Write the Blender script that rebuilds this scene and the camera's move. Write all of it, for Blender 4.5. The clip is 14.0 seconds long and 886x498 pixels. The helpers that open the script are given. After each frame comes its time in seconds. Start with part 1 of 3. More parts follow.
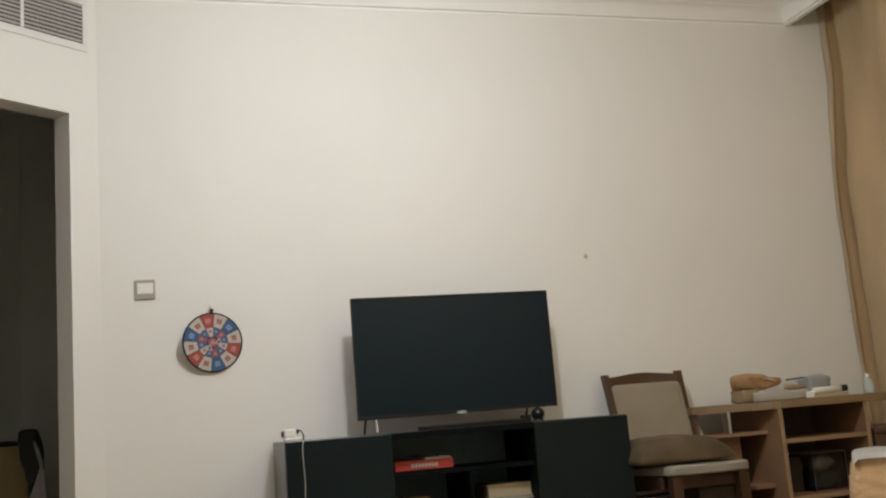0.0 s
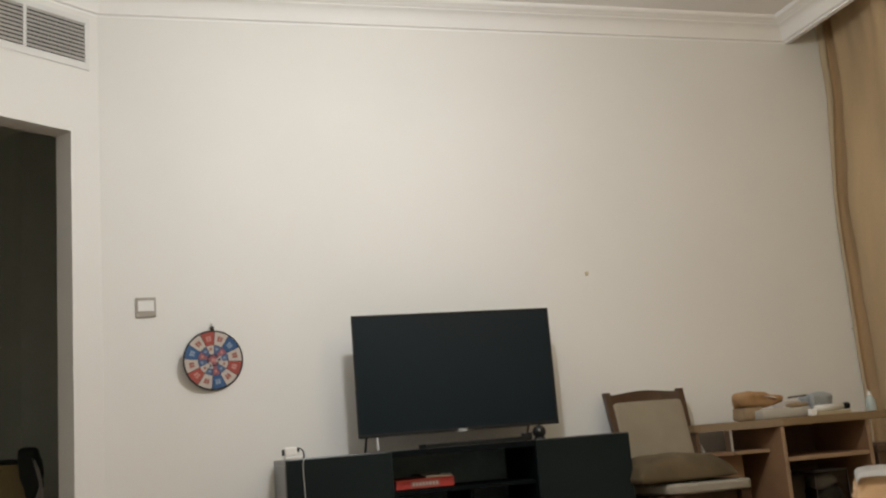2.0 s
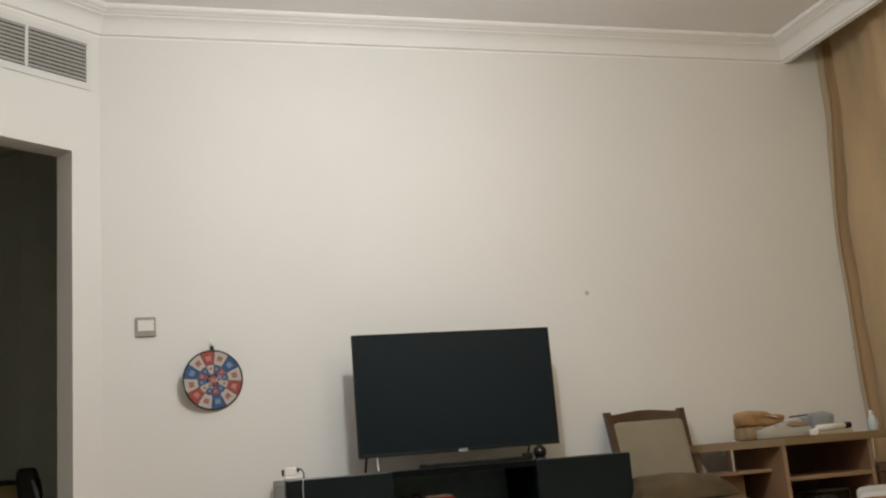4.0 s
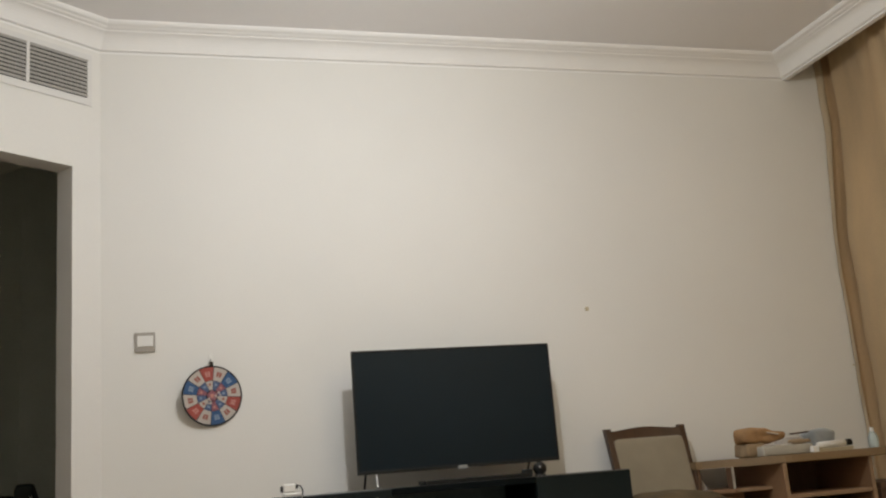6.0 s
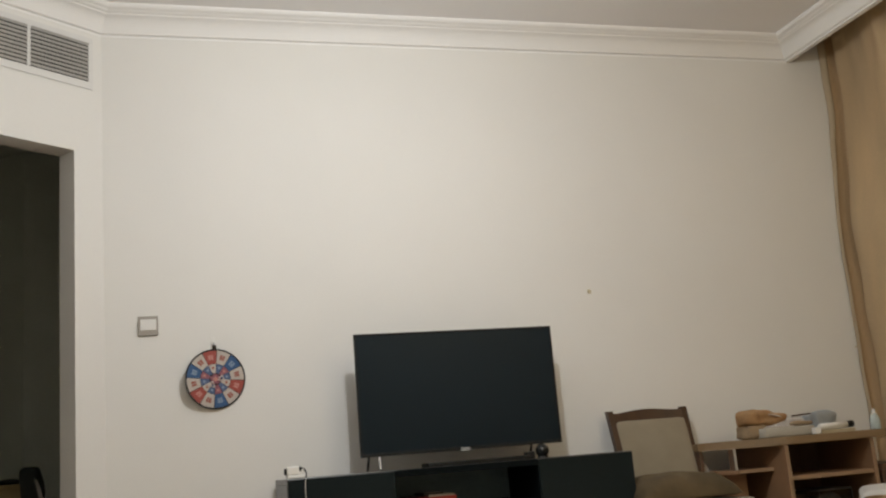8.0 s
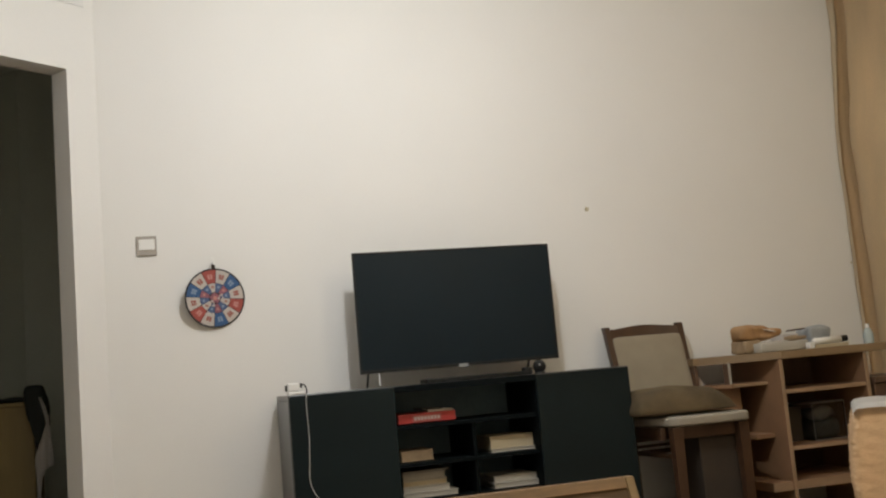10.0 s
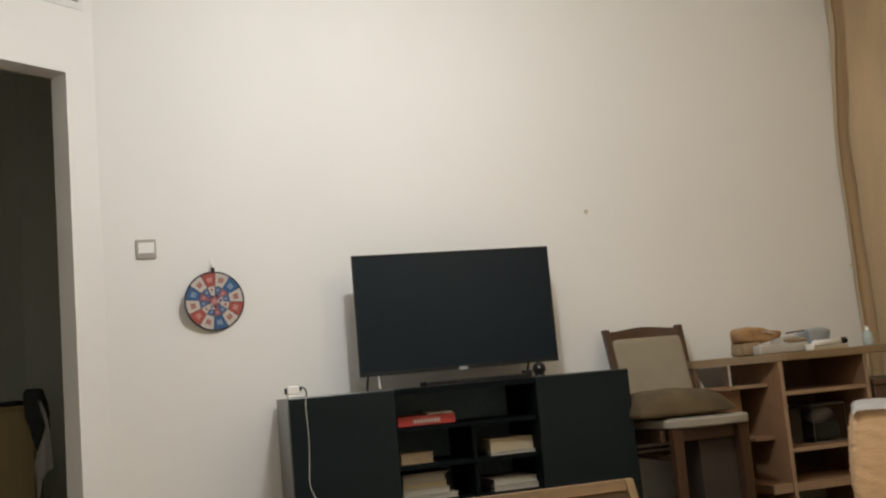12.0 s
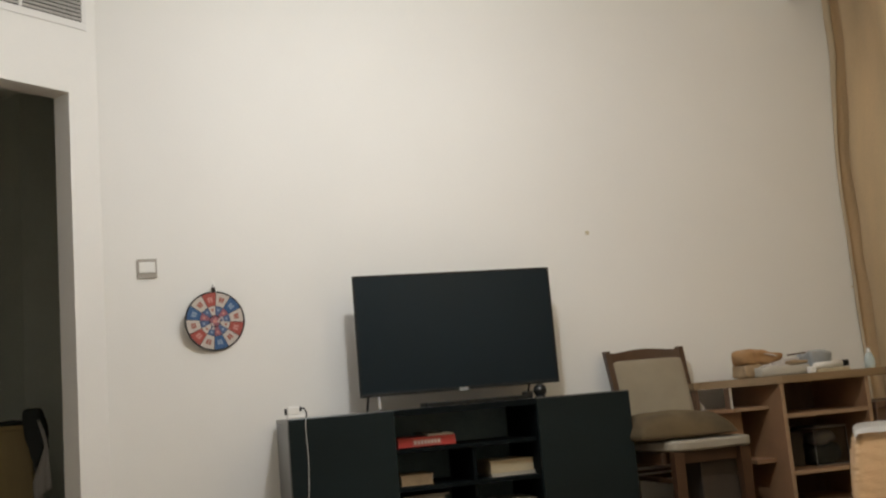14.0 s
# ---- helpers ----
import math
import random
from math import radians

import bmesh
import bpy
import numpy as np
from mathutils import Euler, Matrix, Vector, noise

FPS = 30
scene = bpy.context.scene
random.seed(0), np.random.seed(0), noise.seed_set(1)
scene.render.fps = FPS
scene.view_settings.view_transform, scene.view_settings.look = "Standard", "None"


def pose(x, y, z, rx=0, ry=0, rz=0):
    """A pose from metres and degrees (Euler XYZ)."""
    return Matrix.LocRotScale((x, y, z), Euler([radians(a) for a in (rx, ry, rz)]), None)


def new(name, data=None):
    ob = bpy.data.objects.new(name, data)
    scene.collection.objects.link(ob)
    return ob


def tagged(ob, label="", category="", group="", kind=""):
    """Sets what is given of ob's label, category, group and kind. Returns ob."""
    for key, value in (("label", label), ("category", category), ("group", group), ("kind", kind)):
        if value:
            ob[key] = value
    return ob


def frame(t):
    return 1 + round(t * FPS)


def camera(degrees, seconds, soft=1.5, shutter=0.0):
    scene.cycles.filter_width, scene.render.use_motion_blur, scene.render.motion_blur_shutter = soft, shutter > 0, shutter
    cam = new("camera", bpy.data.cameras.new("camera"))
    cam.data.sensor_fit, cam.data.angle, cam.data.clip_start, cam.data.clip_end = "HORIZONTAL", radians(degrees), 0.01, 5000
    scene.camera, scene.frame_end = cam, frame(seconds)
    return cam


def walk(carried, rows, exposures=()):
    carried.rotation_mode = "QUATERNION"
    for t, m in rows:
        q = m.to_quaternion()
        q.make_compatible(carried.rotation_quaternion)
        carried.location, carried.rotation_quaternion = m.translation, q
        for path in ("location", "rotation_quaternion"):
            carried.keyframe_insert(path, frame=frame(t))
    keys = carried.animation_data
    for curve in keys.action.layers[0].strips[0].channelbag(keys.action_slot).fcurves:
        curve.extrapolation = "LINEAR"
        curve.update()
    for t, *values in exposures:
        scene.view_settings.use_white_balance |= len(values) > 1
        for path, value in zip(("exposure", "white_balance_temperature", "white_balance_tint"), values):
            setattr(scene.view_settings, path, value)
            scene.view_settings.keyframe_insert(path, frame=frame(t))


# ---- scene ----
cam = camera(47.7, 14.0, soft=2.2, shutter=0.85)
EYE = 0.80
# seconds, yaw, pitch, roll of a seated, hand-held phone that only tilts
ROWS = [
    (0.0, -16.69, 9.88, 4.64), (0.5, -16.67, 9.82, 4.66), (1.0, -16.70, 10.06, 4.67), (1.5, -16.70, 10.23, 4.67),
    (2.0, -16.72, 10.88, 4.67), (2.5, -16.75, 11.04, 4.73), (3.0, -16.78, 11.44, 4.75), (3.5, -16.79, 11.67, 4.74),
    (4.0, -16.80, 11.98, 4.73), (4.2, -16.81, 12.09, 4.72), (6.3, -16.90, 12.96, 4.65), (6.5, -16.91, 13.01, 4.64),
    (7.0, -16.91, 13.19, 4.62), (7.5, -16.77, 12.44, 4.60), (8.0, -16.67, 11.93, 4.75), (8.5, -16.66, 11.51, 4.78),
    (8.7, -16.61, 11.00, 4.75), (8.8, -16.54, 10.35, 4.72), (8.9, -16.45, 9.36, 4.68), (9.0, -16.36, 8.22, 4.63),
    (9.1, -16.34, 7.66, 4.69), (9.2, -16.34, 7.36, 4.76), (11.3, -16.43, 7.24, 5.12), (11.5, -16.43, 7.28, 5.12),
    (12.0, -16.45, 7.42, 5.13), (12.5, -16.49, 8.36, 5.18), (13.0, -16.51, 8.69, 4.93), (13.5, -16.45, 7.92, 4.91),
    (14.0, -16.50, 8.60, 4.93),
]
walk(cam, [(t, pose(0, 0, EYE, 0, 0, yaw) @ pose(0, 0, 0, 90 + pitch, 0, 0) @ pose(0, 0, 0, 0, 0, -roll)) for t, yaw, pitch, roll in ROWS],
     exposures=((0.0, -0.12), (4.0, -0.19), (6.5, -0.23), (7.5, -0.22), (8.5, -0.18), (9.2, -0.07), (11.5, -0.03), (13.0, -0.09), (14.0, -0.08)))

# ---- light: night, one warm pendant bulb in the middle of the room ----
world = bpy.data.worlds.new("night")
scene.world = world
world.use_nodes = True
world.node_tree.nodes["Background"].inputs[0].default_value = (0.02, 0.025, 0.04, 1)
world.node_tree.nodes["Background"].inputs[1].default_value = 0.2
LAMP = (0.885, 2.58, 2.53)
bulb = bpy.data.lights.new("pendant_light", "POINT")
bulb.energy, bulb.color, bulb.shadow_soft_size = 74, (0.95, 0.972, 0.975), 0.05
new("pendant_light", bulb).location = LAMP
# wide soft fill light added behind, without a known source, brightening the right side
FILL_BACK = (2.45, 0.45, 2.60)
back_fill = bpy.data.lights.new("fill_light", "POINT")
back_fill.energy, back_fill.color, back_fill.shadow_soft_size = 38, (1.0, 0.83, 0.52), 0.20
new("fill_light", back_fill).location = FILL_BACK


# ---- materials ----
def mat(name, color, rough=0.6, metal=0.0, var=0.08, scale=6.0, fine=60.0, bump=0.15, depth=0.002, stretch=(1, 1, 1), piece=0.0, alpha=None, coat=0.0, spec=0.5):
    """Colour varied at two scales, with relief; stretch lengthens the grain."""
    m = bpy.data.materials.new(name)
    m.use_nodes = True
    n, l = m.node_tree.nodes, m.node_tree.links
    b = n["Principled BSDF"]
    b.inputs["Roughness"].default_value, b.inputs["Metallic"].default_value = rough, metal
    b.inputs["Coat Weight"].default_value, b.inputs["Specular IOR Level"].default_value = coat, spec
    co = n.new("ShaderNodeTexCoord")
    mp = n.new("ShaderNodeMapping")
    mp.inputs["Scale"].default_value = stretch
    l.new(co.outputs["Object"], mp.inputs["Vector"])
    big, small = n.new("ShaderNodeTexNoise"), n.new("ShaderNodeTexNoise")
    big.inputs["Scale"].default_value, small.inputs["Scale"].default_value = scale, fine
    big.inputs["Detail"].default_value, small.inputs["Detail"].default_value = 4, 3
    for t in (big, small):
        l.new(mp.outputs["Vector"], t.inputs["Vector"])
    mix = n.new("ShaderNodeMath")
    mix.operation = "MULTIPLY_ADD"
    l.new(small.outputs["Fac"], mix.inputs[0])
    mix.inputs[1].default_value = 0.4
    l.new(big.outputs["Fac"], mix.inputs[2])
    last = mix.outputs[0]
    if piece:
        info = n.new("ShaderNodeObjectInfo")
        more = n.new("ShaderNodeMath")
        more.operation = "MULTIPLY_ADD"
        l.new(info.outputs["Random"], more.inputs[0])
        more.inputs[1].default_value = piece
        l.new(last, more.inputs[2])
        last = more.outputs[0]
    ramp = n.new("ShaderNodeValToRGB")
    ramp.color_ramp.elements[0].position, ramp.color_ramp.elements[1].position = 0.35, 1.05
    ramp.color_ramp.elements[0].color = (*[max(0, c * (1 - var)) for c in color], 1)
    ramp.color_ramp.elements[1].color = (*[min(1, c * (1 + var)) for c in color], 1)
    l.new(last, ramp.inputs["Fac"])
    l.new(ramp.outputs["Color"], b.inputs["Base Color"])
    rr = n.new("ShaderNodeMapRange")
    rr.inputs[3].default_value, rr.inputs[4].default_value = max(0.02, rough - 0.07), min(1, rough + 0.07)
    l.new(big.outputs["Fac"], rr.inputs[0])
    l.new(rr.outputs[0], b.inputs["Roughness"])
    bp = n.new("ShaderNodeBump")
    bp.inputs["Strength"].default_value, bp.inputs["Distance"].default_value = bump, depth
    l.new(small.outputs["Fac"], bp.inputs["Height"])
    l.new(bp.outputs["Normal"], b.inputs["Normal"])
    if alpha is not None:
        b.inputs["Transmission Weight"].default_value = alpha
        b.inputs["IOR"].default_value = 1.3
    return m


PAINT = mat("wall_paint", (0.769, 0.757, 0.724), 0.75, var=0.04, scale=1.1, fine=140, bump=0.12, depth=0.0015)
PLASTER = mat("cornice_plaster", (0.89, 0.88, 0.865), 0.6, var=0.02, scale=3, fine=90, bump=0.06)
CEIL = mat("ceiling_paint", (0.88, 0.865, 0.865), 0.85, var=0.03, scale=1.0, fine=120, bump=0.1)
TILE = mat("floor_tile", (0.36, 0.28, 0.20), 0.3, var=0.12, scale=2, fine=30, bump=0.05)
HALL = mat("hall_paint", (0.68, 0.72, 0.66), 0.85, var=0.08, scale=1.5, fine=80)
CURTAIN = mat("curtain_cloth", (0.87, 0.665, 0.41), 0.85, var=0.16, scale=4, fine=260, bump=0.35, stretch=(1, 1, 0.25))
PALECLOTH = mat("pale_lining", (0.76, 0.64, 0.46), 0.9, var=0.08, scale=6, fine=260, bump=0.3, stretch=(1, 1, 0.25))
LINING = mat("curtain_lining", (0.72, 0.52, 0.295), 0.9, var=0.15, scale=5, fine=260, bump=0.3, stretch=(1, 1, 0.25))
GRILLE = mat("grille_metal", (0.72, 0.71, 0.69), 0.45, var=0.04, fine=90, bump=0.05)
LOUVRE = mat("louvre_metal", (0.52, 0.505, 0.48), 0.5, var=0.06, fine=90, bump=0.05)
VOID = mat("duct_shade", (0.045, 0.045, 0.04), 0.9)
STAND = mat("black_laminate", (0.0085, 0.0142, 0.0152), 0.38, spec=0.16, var=0.25, scale=5, fine=120, bump=0.08, stretch=(0.3, 1, 1))
# darker than the doors, so board edges sink into painted shelf shade
STANDSHADE = mat("shade_black_board", (0.0036, 0.0055, 0.0062), 0.7, var=0.2, spec=0.06)
# pale colour lifts the dark shelf interior the way haze would
STANDLIFT = mat("haze_lifted_board", (0.20, 0.27, 0.29), 0.7, var=0.25, scale=4, spec=0.2)
STANDSIDE = mat("satin_black_laminate", (0.035, 0.034, 0.032), 0.3, var=0.2, scale=5, fine=120, bump=0.05, spec=0.6)
SCREEN = mat("screen_panel", (0.0050, 0.0125, 0.0185), 0.33, spec=0.22, var=0.15, scale=2, fine=200, bump=0.02)
BEZEL = mat("black_plastic", (0.006, 0.007, 0.0075), 0.42, spec=0.35, var=0.15, fine=150, bump=0.06)
SILVER = mat("brushed_metal", (0.55, 0.55, 0.55), 0.3, 1.0, var=0.05, fine=200, bump=0.05)
BADGE = mat("badge_plastic", (0.30, 0.31, 0.31), 0.4, 0.0, var=0.05)
WHITE = mat("white_plastic", (0.78, 0.77, 0.74), 0.4, var=0.03, fine=120, bump=0.04)
BEIGE = mat("grey_beige_plastic", (0.36, 0.33, 0.29), 0.5, var=0.05, fine=120, bump=0.04)
CABLE = mat("cable_white", (0.72, 0.71, 0.68), 0.5, var=0.03)
WALNUT = mat("chair_wood", (0.055, 0.027, 0.0135), 0.42, var=0.35, scale=4, fine=70, bump=0.12, stretch=(3, 3, 0.5))
DESKWOOD = mat("desk_laminate", (0.245, 0.138, 0.074), 0.5, var=0.22, scale=3, fine=55, bump=0.1, stretch=(0.35, 3, 3), piece=0.12)
DESKTOP = mat("desk_top_laminate", (0.225, 0.152, 0.082), 0.5, var=0.22, scale=3, fine=55, bump=0.1, stretch=(0.35, 3, 3))
EDGEBAND = mat("desk_edge_band", (0.31, 0.205, 0.125), 0.55, var=0.2, scale=6, fine=60, bump=0.1, stretch=(0.5, 3, 3))
TABLEWOOD = mat("table_wood", (0.205, 0.128, 0.054), 0.45, var=0.3, scale=3, fine=50, bump=0.08, stretch=(0.4, 3, 3))
BENCHRAIL = mat("streaked_brown_wood", (0.17, 0.092, 0.035), 0.45, var=0.55, scale=7, fine=50, bump=0.08, stretch=(0.5, 3, 3))
BENCHPANEL = mat("glossy_brown_wood", (0.105, 0.066, 0.036), 0.6, var=0.5, scale=9, fine=50, bump=0.08, stretch=(0.4, 3, 1), spec=0.2)
UPHOLST = mat("chair_upholstery", (0.272, 0.230, 0.166), 0.9, var=0.12, scale=9, fine=420, bump=0.4)
PAD = mat("seat_pad_cloth", (0.285, 0.257, 0.208), 0.92, var=0.1, scale=9, fine=300, bump=0.45)
CUSHION = mat("cushion_plush", (0.088, 0.062, 0.030), 0.95, var=0.5, scale=7, fine=240, bump=0.6, depth=0.004)
THROW = mat("tan_woven_cloth", (0.60, 0.395, 0.22), 0.95, var=0.14, scale=8, fine=130, bump=0.7, depth=0.005, stretch=(1, 1, 2.2))
CLOTH = mat("white_cloth", (0.76, 0.74, 0.71), 0.9, var=0.05, scale=12, fine=200, bump=0.3)
RED = mat("red_card", (0.50, 0.05, 0.042), 0.5, var=0.08, fine=90, bump=0.04)
PINK = mat("faded_print", (0.46, 0.12, 0.10), 0.55, var=0.08)
PAPER = mat("book_pages", (0.46, 0.39, 0.265), 0.85, var=0.14, scale=10, fine=200, bump=0.5, stretch=(0.3, 0.3, 4))
GREYPAPER = mat("grey_pages", (0.41, 0.385, 0.33), 0.85, var=0.16, scale=10, fine=200, bump=0.5, stretch=(0.3, 0.3, 4))
BROWNPAPER = mat("brown_box_card", (0.29, 0.205, 0.12), 0.85, var=0.3, scale=14, fine=120, bump=0.3)
DARKCOVER = mat("dark_book_cover", (0.05, 0.045, 0.04), 0.6, var=0.2)
D_RED = mat("dart_red", (0.36, 0.085, 0.068), 0.85, var=0.1, scale=20, fine=400, bump=0.3)
D_BLUE = mat("dart_blue", (0.05, 0.115, 0.25), 0.85, var=0.1, scale=20, fine=400, bump=0.3)
D_WHITE = mat("dart_white", (0.52, 0.475, 0.43), 0.85, var=0.06, scale=20, fine=400, bump=0.3)
D_PINK = mat("dart_pink", (0.52, 0.24, 0.21), 0.85, var=0.1)
D_SKY = mat("dart_sky", (0.22, 0.30, 0.42), 0.85, var=0.1)
D_BRICK = mat("dart_brick", (0.34, 0.13, 0.105), 0.85, var=0.1)
D_MAUVE = mat("dart_mauve", (0.30, 0.12, 0.15), 0.85, var=0.15, scale=20, fine=400, bump=0.3)
D_INBLUE = mat("dart_dull_blue", (0.085, 0.125, 0.235), 0.85, var=0.15, scale=20, fine=400, bump=0.3)
D_BLACK = mat("dart_binding", (0.02, 0.02, 0.022), 0.8, var=0.2, fine=200)
ORANGE = mat("orange_brown_bag", (0.33, 0.19, 0.085), 0.75, var=0.28, scale=18, fine=120, bump=0.4)
BLUEGREY = mat("blue_grey_pouch", (0.34, 0.36, 0.37), 0.7, var=0.15, scale=15, fine=150, bump=0.3)
FROSTED = mat("frosted_plastic", (0.30, 0.29, 0.27), 0.4, var=0.08, bump=0.05, alpha=0.75)
HAZEFILM = mat("haze_film", (0.15, 0.142, 0.138), 0.4, var=0.4, scale=18, fine=120, bump=0.3)
CLEAR = mat("clear_plastic", (0.86, 0.90, 0.92), 0.08, var=0.02, bump=0.02, alpha=1.0)
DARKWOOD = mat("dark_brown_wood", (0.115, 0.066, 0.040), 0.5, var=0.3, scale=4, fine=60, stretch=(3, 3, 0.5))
DARKCARD = mat("dark_brown_card", (0.036, 0.026, 0.018), 0.8, var=0.3, scale=8, fine=90)
HALLWOOD = mat("hall_cabinet_wood", (0.29, 0.22, 0.09), 0.55, var=0.2, scale=3, fine=50, stretch=(3, 3, 0.5))
DARKBAG = mat("dark_bag_cloth", (0.02, 0.024, 0.022), 0.8, var=0.3, scale=10, fine=150, bump=0.3)
TEALCLEAR = mat("pale_teal_plastic", (0.70, 0.80, 0.80), 0.2, var=0.05, bump=0.02, alpha=0.45)
HOLE = mat("wall_plug", (0.56, 0.49, 0.34), 0.7, var=0.2)


# ---- helpers of this scene ----
def box(bm, lo, hi, bevel=0.0, segs=2):
    """A box from corner to corner, with rounded edges."""
    geom = bmesh.ops.create_cube(bm, size=1)["verts"]
    lo, hi = Vector(lo), Vector(hi)
    for v in geom:
        v.co = Vector([(lo[i] + hi[i]) / 2 + v.co[i] * (hi[i] - lo[i]) for i in range(3)])
    if bevel:
        edges = list({e for v in geom for e in v.link_edges})
        bmesh.ops.bevel(bm, geom=edges, offset=bevel, segments=segs, affect="EDGES", profile=0.5)
    return bm


def boxed(lo, hi, bevel=0.0, segs=2):
    return box(bmesh.new(), lo, hi, bevel, segs)


def finish(name, bm, material, smooth=False):
    me = bpy.data.meshes.new(name)
    bmesh.ops.recalc_face_normals(bm, faces=bm.faces)
    if smooth:
        for f in bm.faces:
            f.smooth = True
    bm.to_mesh(me)
    bm.free()
    me.materials.append(material)
    return me


def part(name, bm, material, parent, label="", smooth=False):
    ob = new(name, finish(name, bm, material, smooth))
    ob.parent = parent
    if parent.type == "EMPTY":
        ob.matrix_parent_inverse = Matrix.Translation(parent.location).inverted()
    return tagged(ob, label)


def thing(name, base, label, category, group="", kind=""):
    e = new(name)
    e.location, e.empty_display_size = base, 0.1
    return tagged(e, label, category, group, kind)


def solo(name, bm, material, label, category, kind="", smooth=False):
    return tagged(new(name, finish(name, bm, material, smooth)), label, category, "", kind)


def moved(bm, m):
    bmesh.ops.transform(bm, matrix=m, verts=bm.verts)
    return bm


def tube(points, radius, sides=8, caps=True):
    """A round rod through the points."""
    bm = bmesh.new()
    pts = [Vector(p) for p in points]
    rings = []
    for i, p in enumerate(pts):
        d = (pts[min(i + 1, len(pts) - 1)] - pts[max(i - 1, 0)]).normalized()
        a = d.orthogonal().normalized() if i == 0 else (rings_a - d * rings_a.dot(d)).normalized()
        rings_a = a
        b = d.cross(a)
        r = radius[i] if isinstance(radius, (list, tuple)) else radius
        rings.append([bm.verts.new(p + (a * math.cos(k * math.tau / sides) + b * math.sin(k * math.tau / sides)) * r) for k in range(sides)])
    for r0, r1 in zip(rings, rings[1:]):
        for k in range(sides):
            bm.faces.new((r0[k], r0[(k + 1) % sides], r1[(k + 1) % sides], r1[k]))
    if caps:
        bm.faces.new(rings[0][::-1]), bm.faces.new(rings[-1])
    return bm


def smooth_path(points, steps=6):
    """Points on a soft curve through the given ones."""
    p = [Vector(q) for q in points]
    p = [p[0] * 2 - p[1]] + p + [p[-1] * 2 - p[-2]]
    out = []
    for a, b, c, d in zip(p, p[1:], p[2:], p[3:]):
        for k in range(steps):
            t = k / steps
            out.append(0.5 * (2 * b + (c - a) * t + (2 * a - 5 * b + 4 * c - d) * t * t + (3 * b - a - 3 * c + d) * t ** 3))
    return out + [p[-2]]


def puffy(lo, hi, power=4, cuts=10, rough=0.0, seed=0.0):
    """A pillow-like block: a cube rounded into a superellipsoid, with a little unevenness."""
    bm = bmesh.new()
    bmesh.ops.create_cube(bm, size=2)
    bmesh.ops.subdivide_edges(bm, edges=bm.edges[:], cuts=cuts, use_grid_fill=True)
    lo, hi = Vector(lo), Vector(hi)
    for v in bm.verts:
        c = v.co
        k = sum(abs(x) ** power for x in c) ** (-1 / power)
        q = c * k
        w = Vector([(lo[i] + hi[i]) / 2 + q[i] * (hi[i] - lo[i]) / 2 for i in range(3)])
        if rough:
            w += q.normalized() * rough * noise.noise(w * 14 + Vector((seed, 0, 0)))
        v.co = w
    return bm


def prism(outline, axis, lo, hi):
    """Extrudes an outline of 2D points along an axis ('x', 'y' or 'z')."""
    bm = bmesh.new()
    put = {"x": lambda a, b, t: (t, a, b), "y": lambda a, b, t: (a, t, b), "z": lambda a, b, t: (a, b, t)}[axis]
    r0 = [bm.verts.new(put(a, b, lo)) for a, b in outline]
    r1 = [bm.verts.new(put(a, b, hi)) for a, b in outline]
    bm.faces.new(r0), bm.faces.new(r1[::-1])
    for i in range(len(outline)):
        j = (i + 1) % len(outline)
        bm.faces.new((r0[i], r1[i], r1[j], r0[j]))
    return bm


# ---- setting ----
WALL = 4.5
CORNER = Vector((-0.195, WALL))
TAN, OUT = Vector((-0.806, -0.592)).normalized(), Vector((-0.592, 0.806)).normalized()
DROP, CEILING = 2.817, 2.930
EDGE = 3.425


def slant(s, d, z):
    """A point of the slanting wall: s along it from the corner, d behind its face."""
    p = CORNER + TAN * s + OUT * d
    return Vector((p.x, p.y, z))


def slant_box(s0, s1, d0, d1, z0, z1, bevel=0.0):
    bm = boxed((s0, d0, z0), (s1, d1, z1), bevel)
    for v in bm.verts:
        v.co = slant(v.co.x, v.co.y, v.co.z)
    return bm


floor = solo("floor", boxed((-4.0, -1.8, -0.1), (4.2, 7.6, 0)), TILE, "warm brown tiled floor of a living room", "floor", "structure")
solo("wall_north", prism([(CORNER.x, WALL), (3.95, WALL), (3.95, WALL + 0.15), (CORNER.x - 0.068, WALL + 0.15)], "z", 0, 3.15), PAINT,
     "plain off-white painted wall behind the television", "wall", "structure")
S_DOOR0, S_DOOR1, DOOR_TOP, THICK, S_END = 0.139, 1.08, 2.249, 0.115, 1.62
bm = slant_box(0, S_DOOR0, 0, THICK, 0, 3.0)
for a in (slant_box(S_DOOR1, S_END, 0, THICK, 0, 3.0), slant_box(S_DOOR0, S_DOOR1, 0, THICK, DOOR_TOP, 3.0)):
    me = bpy.data.meshes.new("piece")
    a.to_mesh(me)
    bm.from_mesh(me)
    a.free()
solo("wall_northwest", bm, PAINT, "slanting off-white wall with an open doorway", "wall", "structure")
END = slant(S_END, 0, 0)
solo("wall_west", boxed((END.x - 0.15, -1.65, 0), (END.x, END.y + 0.02, 3.0)), PAINT, "plain off-white painted wall", "wall", "structure")
solo("wall_south", boxed((END.x - 0.15, -1.65, 0), (3.95, -1.5, 3.15)), PAINT, "plain off-white painted wall", "wall", "structure")
solo("wall_east", boxed((3.80, -1.5, 0), (3.95, WALL, 3.15)), PAINT, "plain wall behind the long curtain", "wall", "structure")
solo("ceiling", prism([(END.x, -1.5), (EDGE + 0.03, -1.5), (EDGE + 0.03, WALL), (CORNER.x, WALL), (END.x, END.y)], "z", CEILING, CEILING + 0.12), CEIL,
     "flat white painted ceiling", "ceiling", "structure")
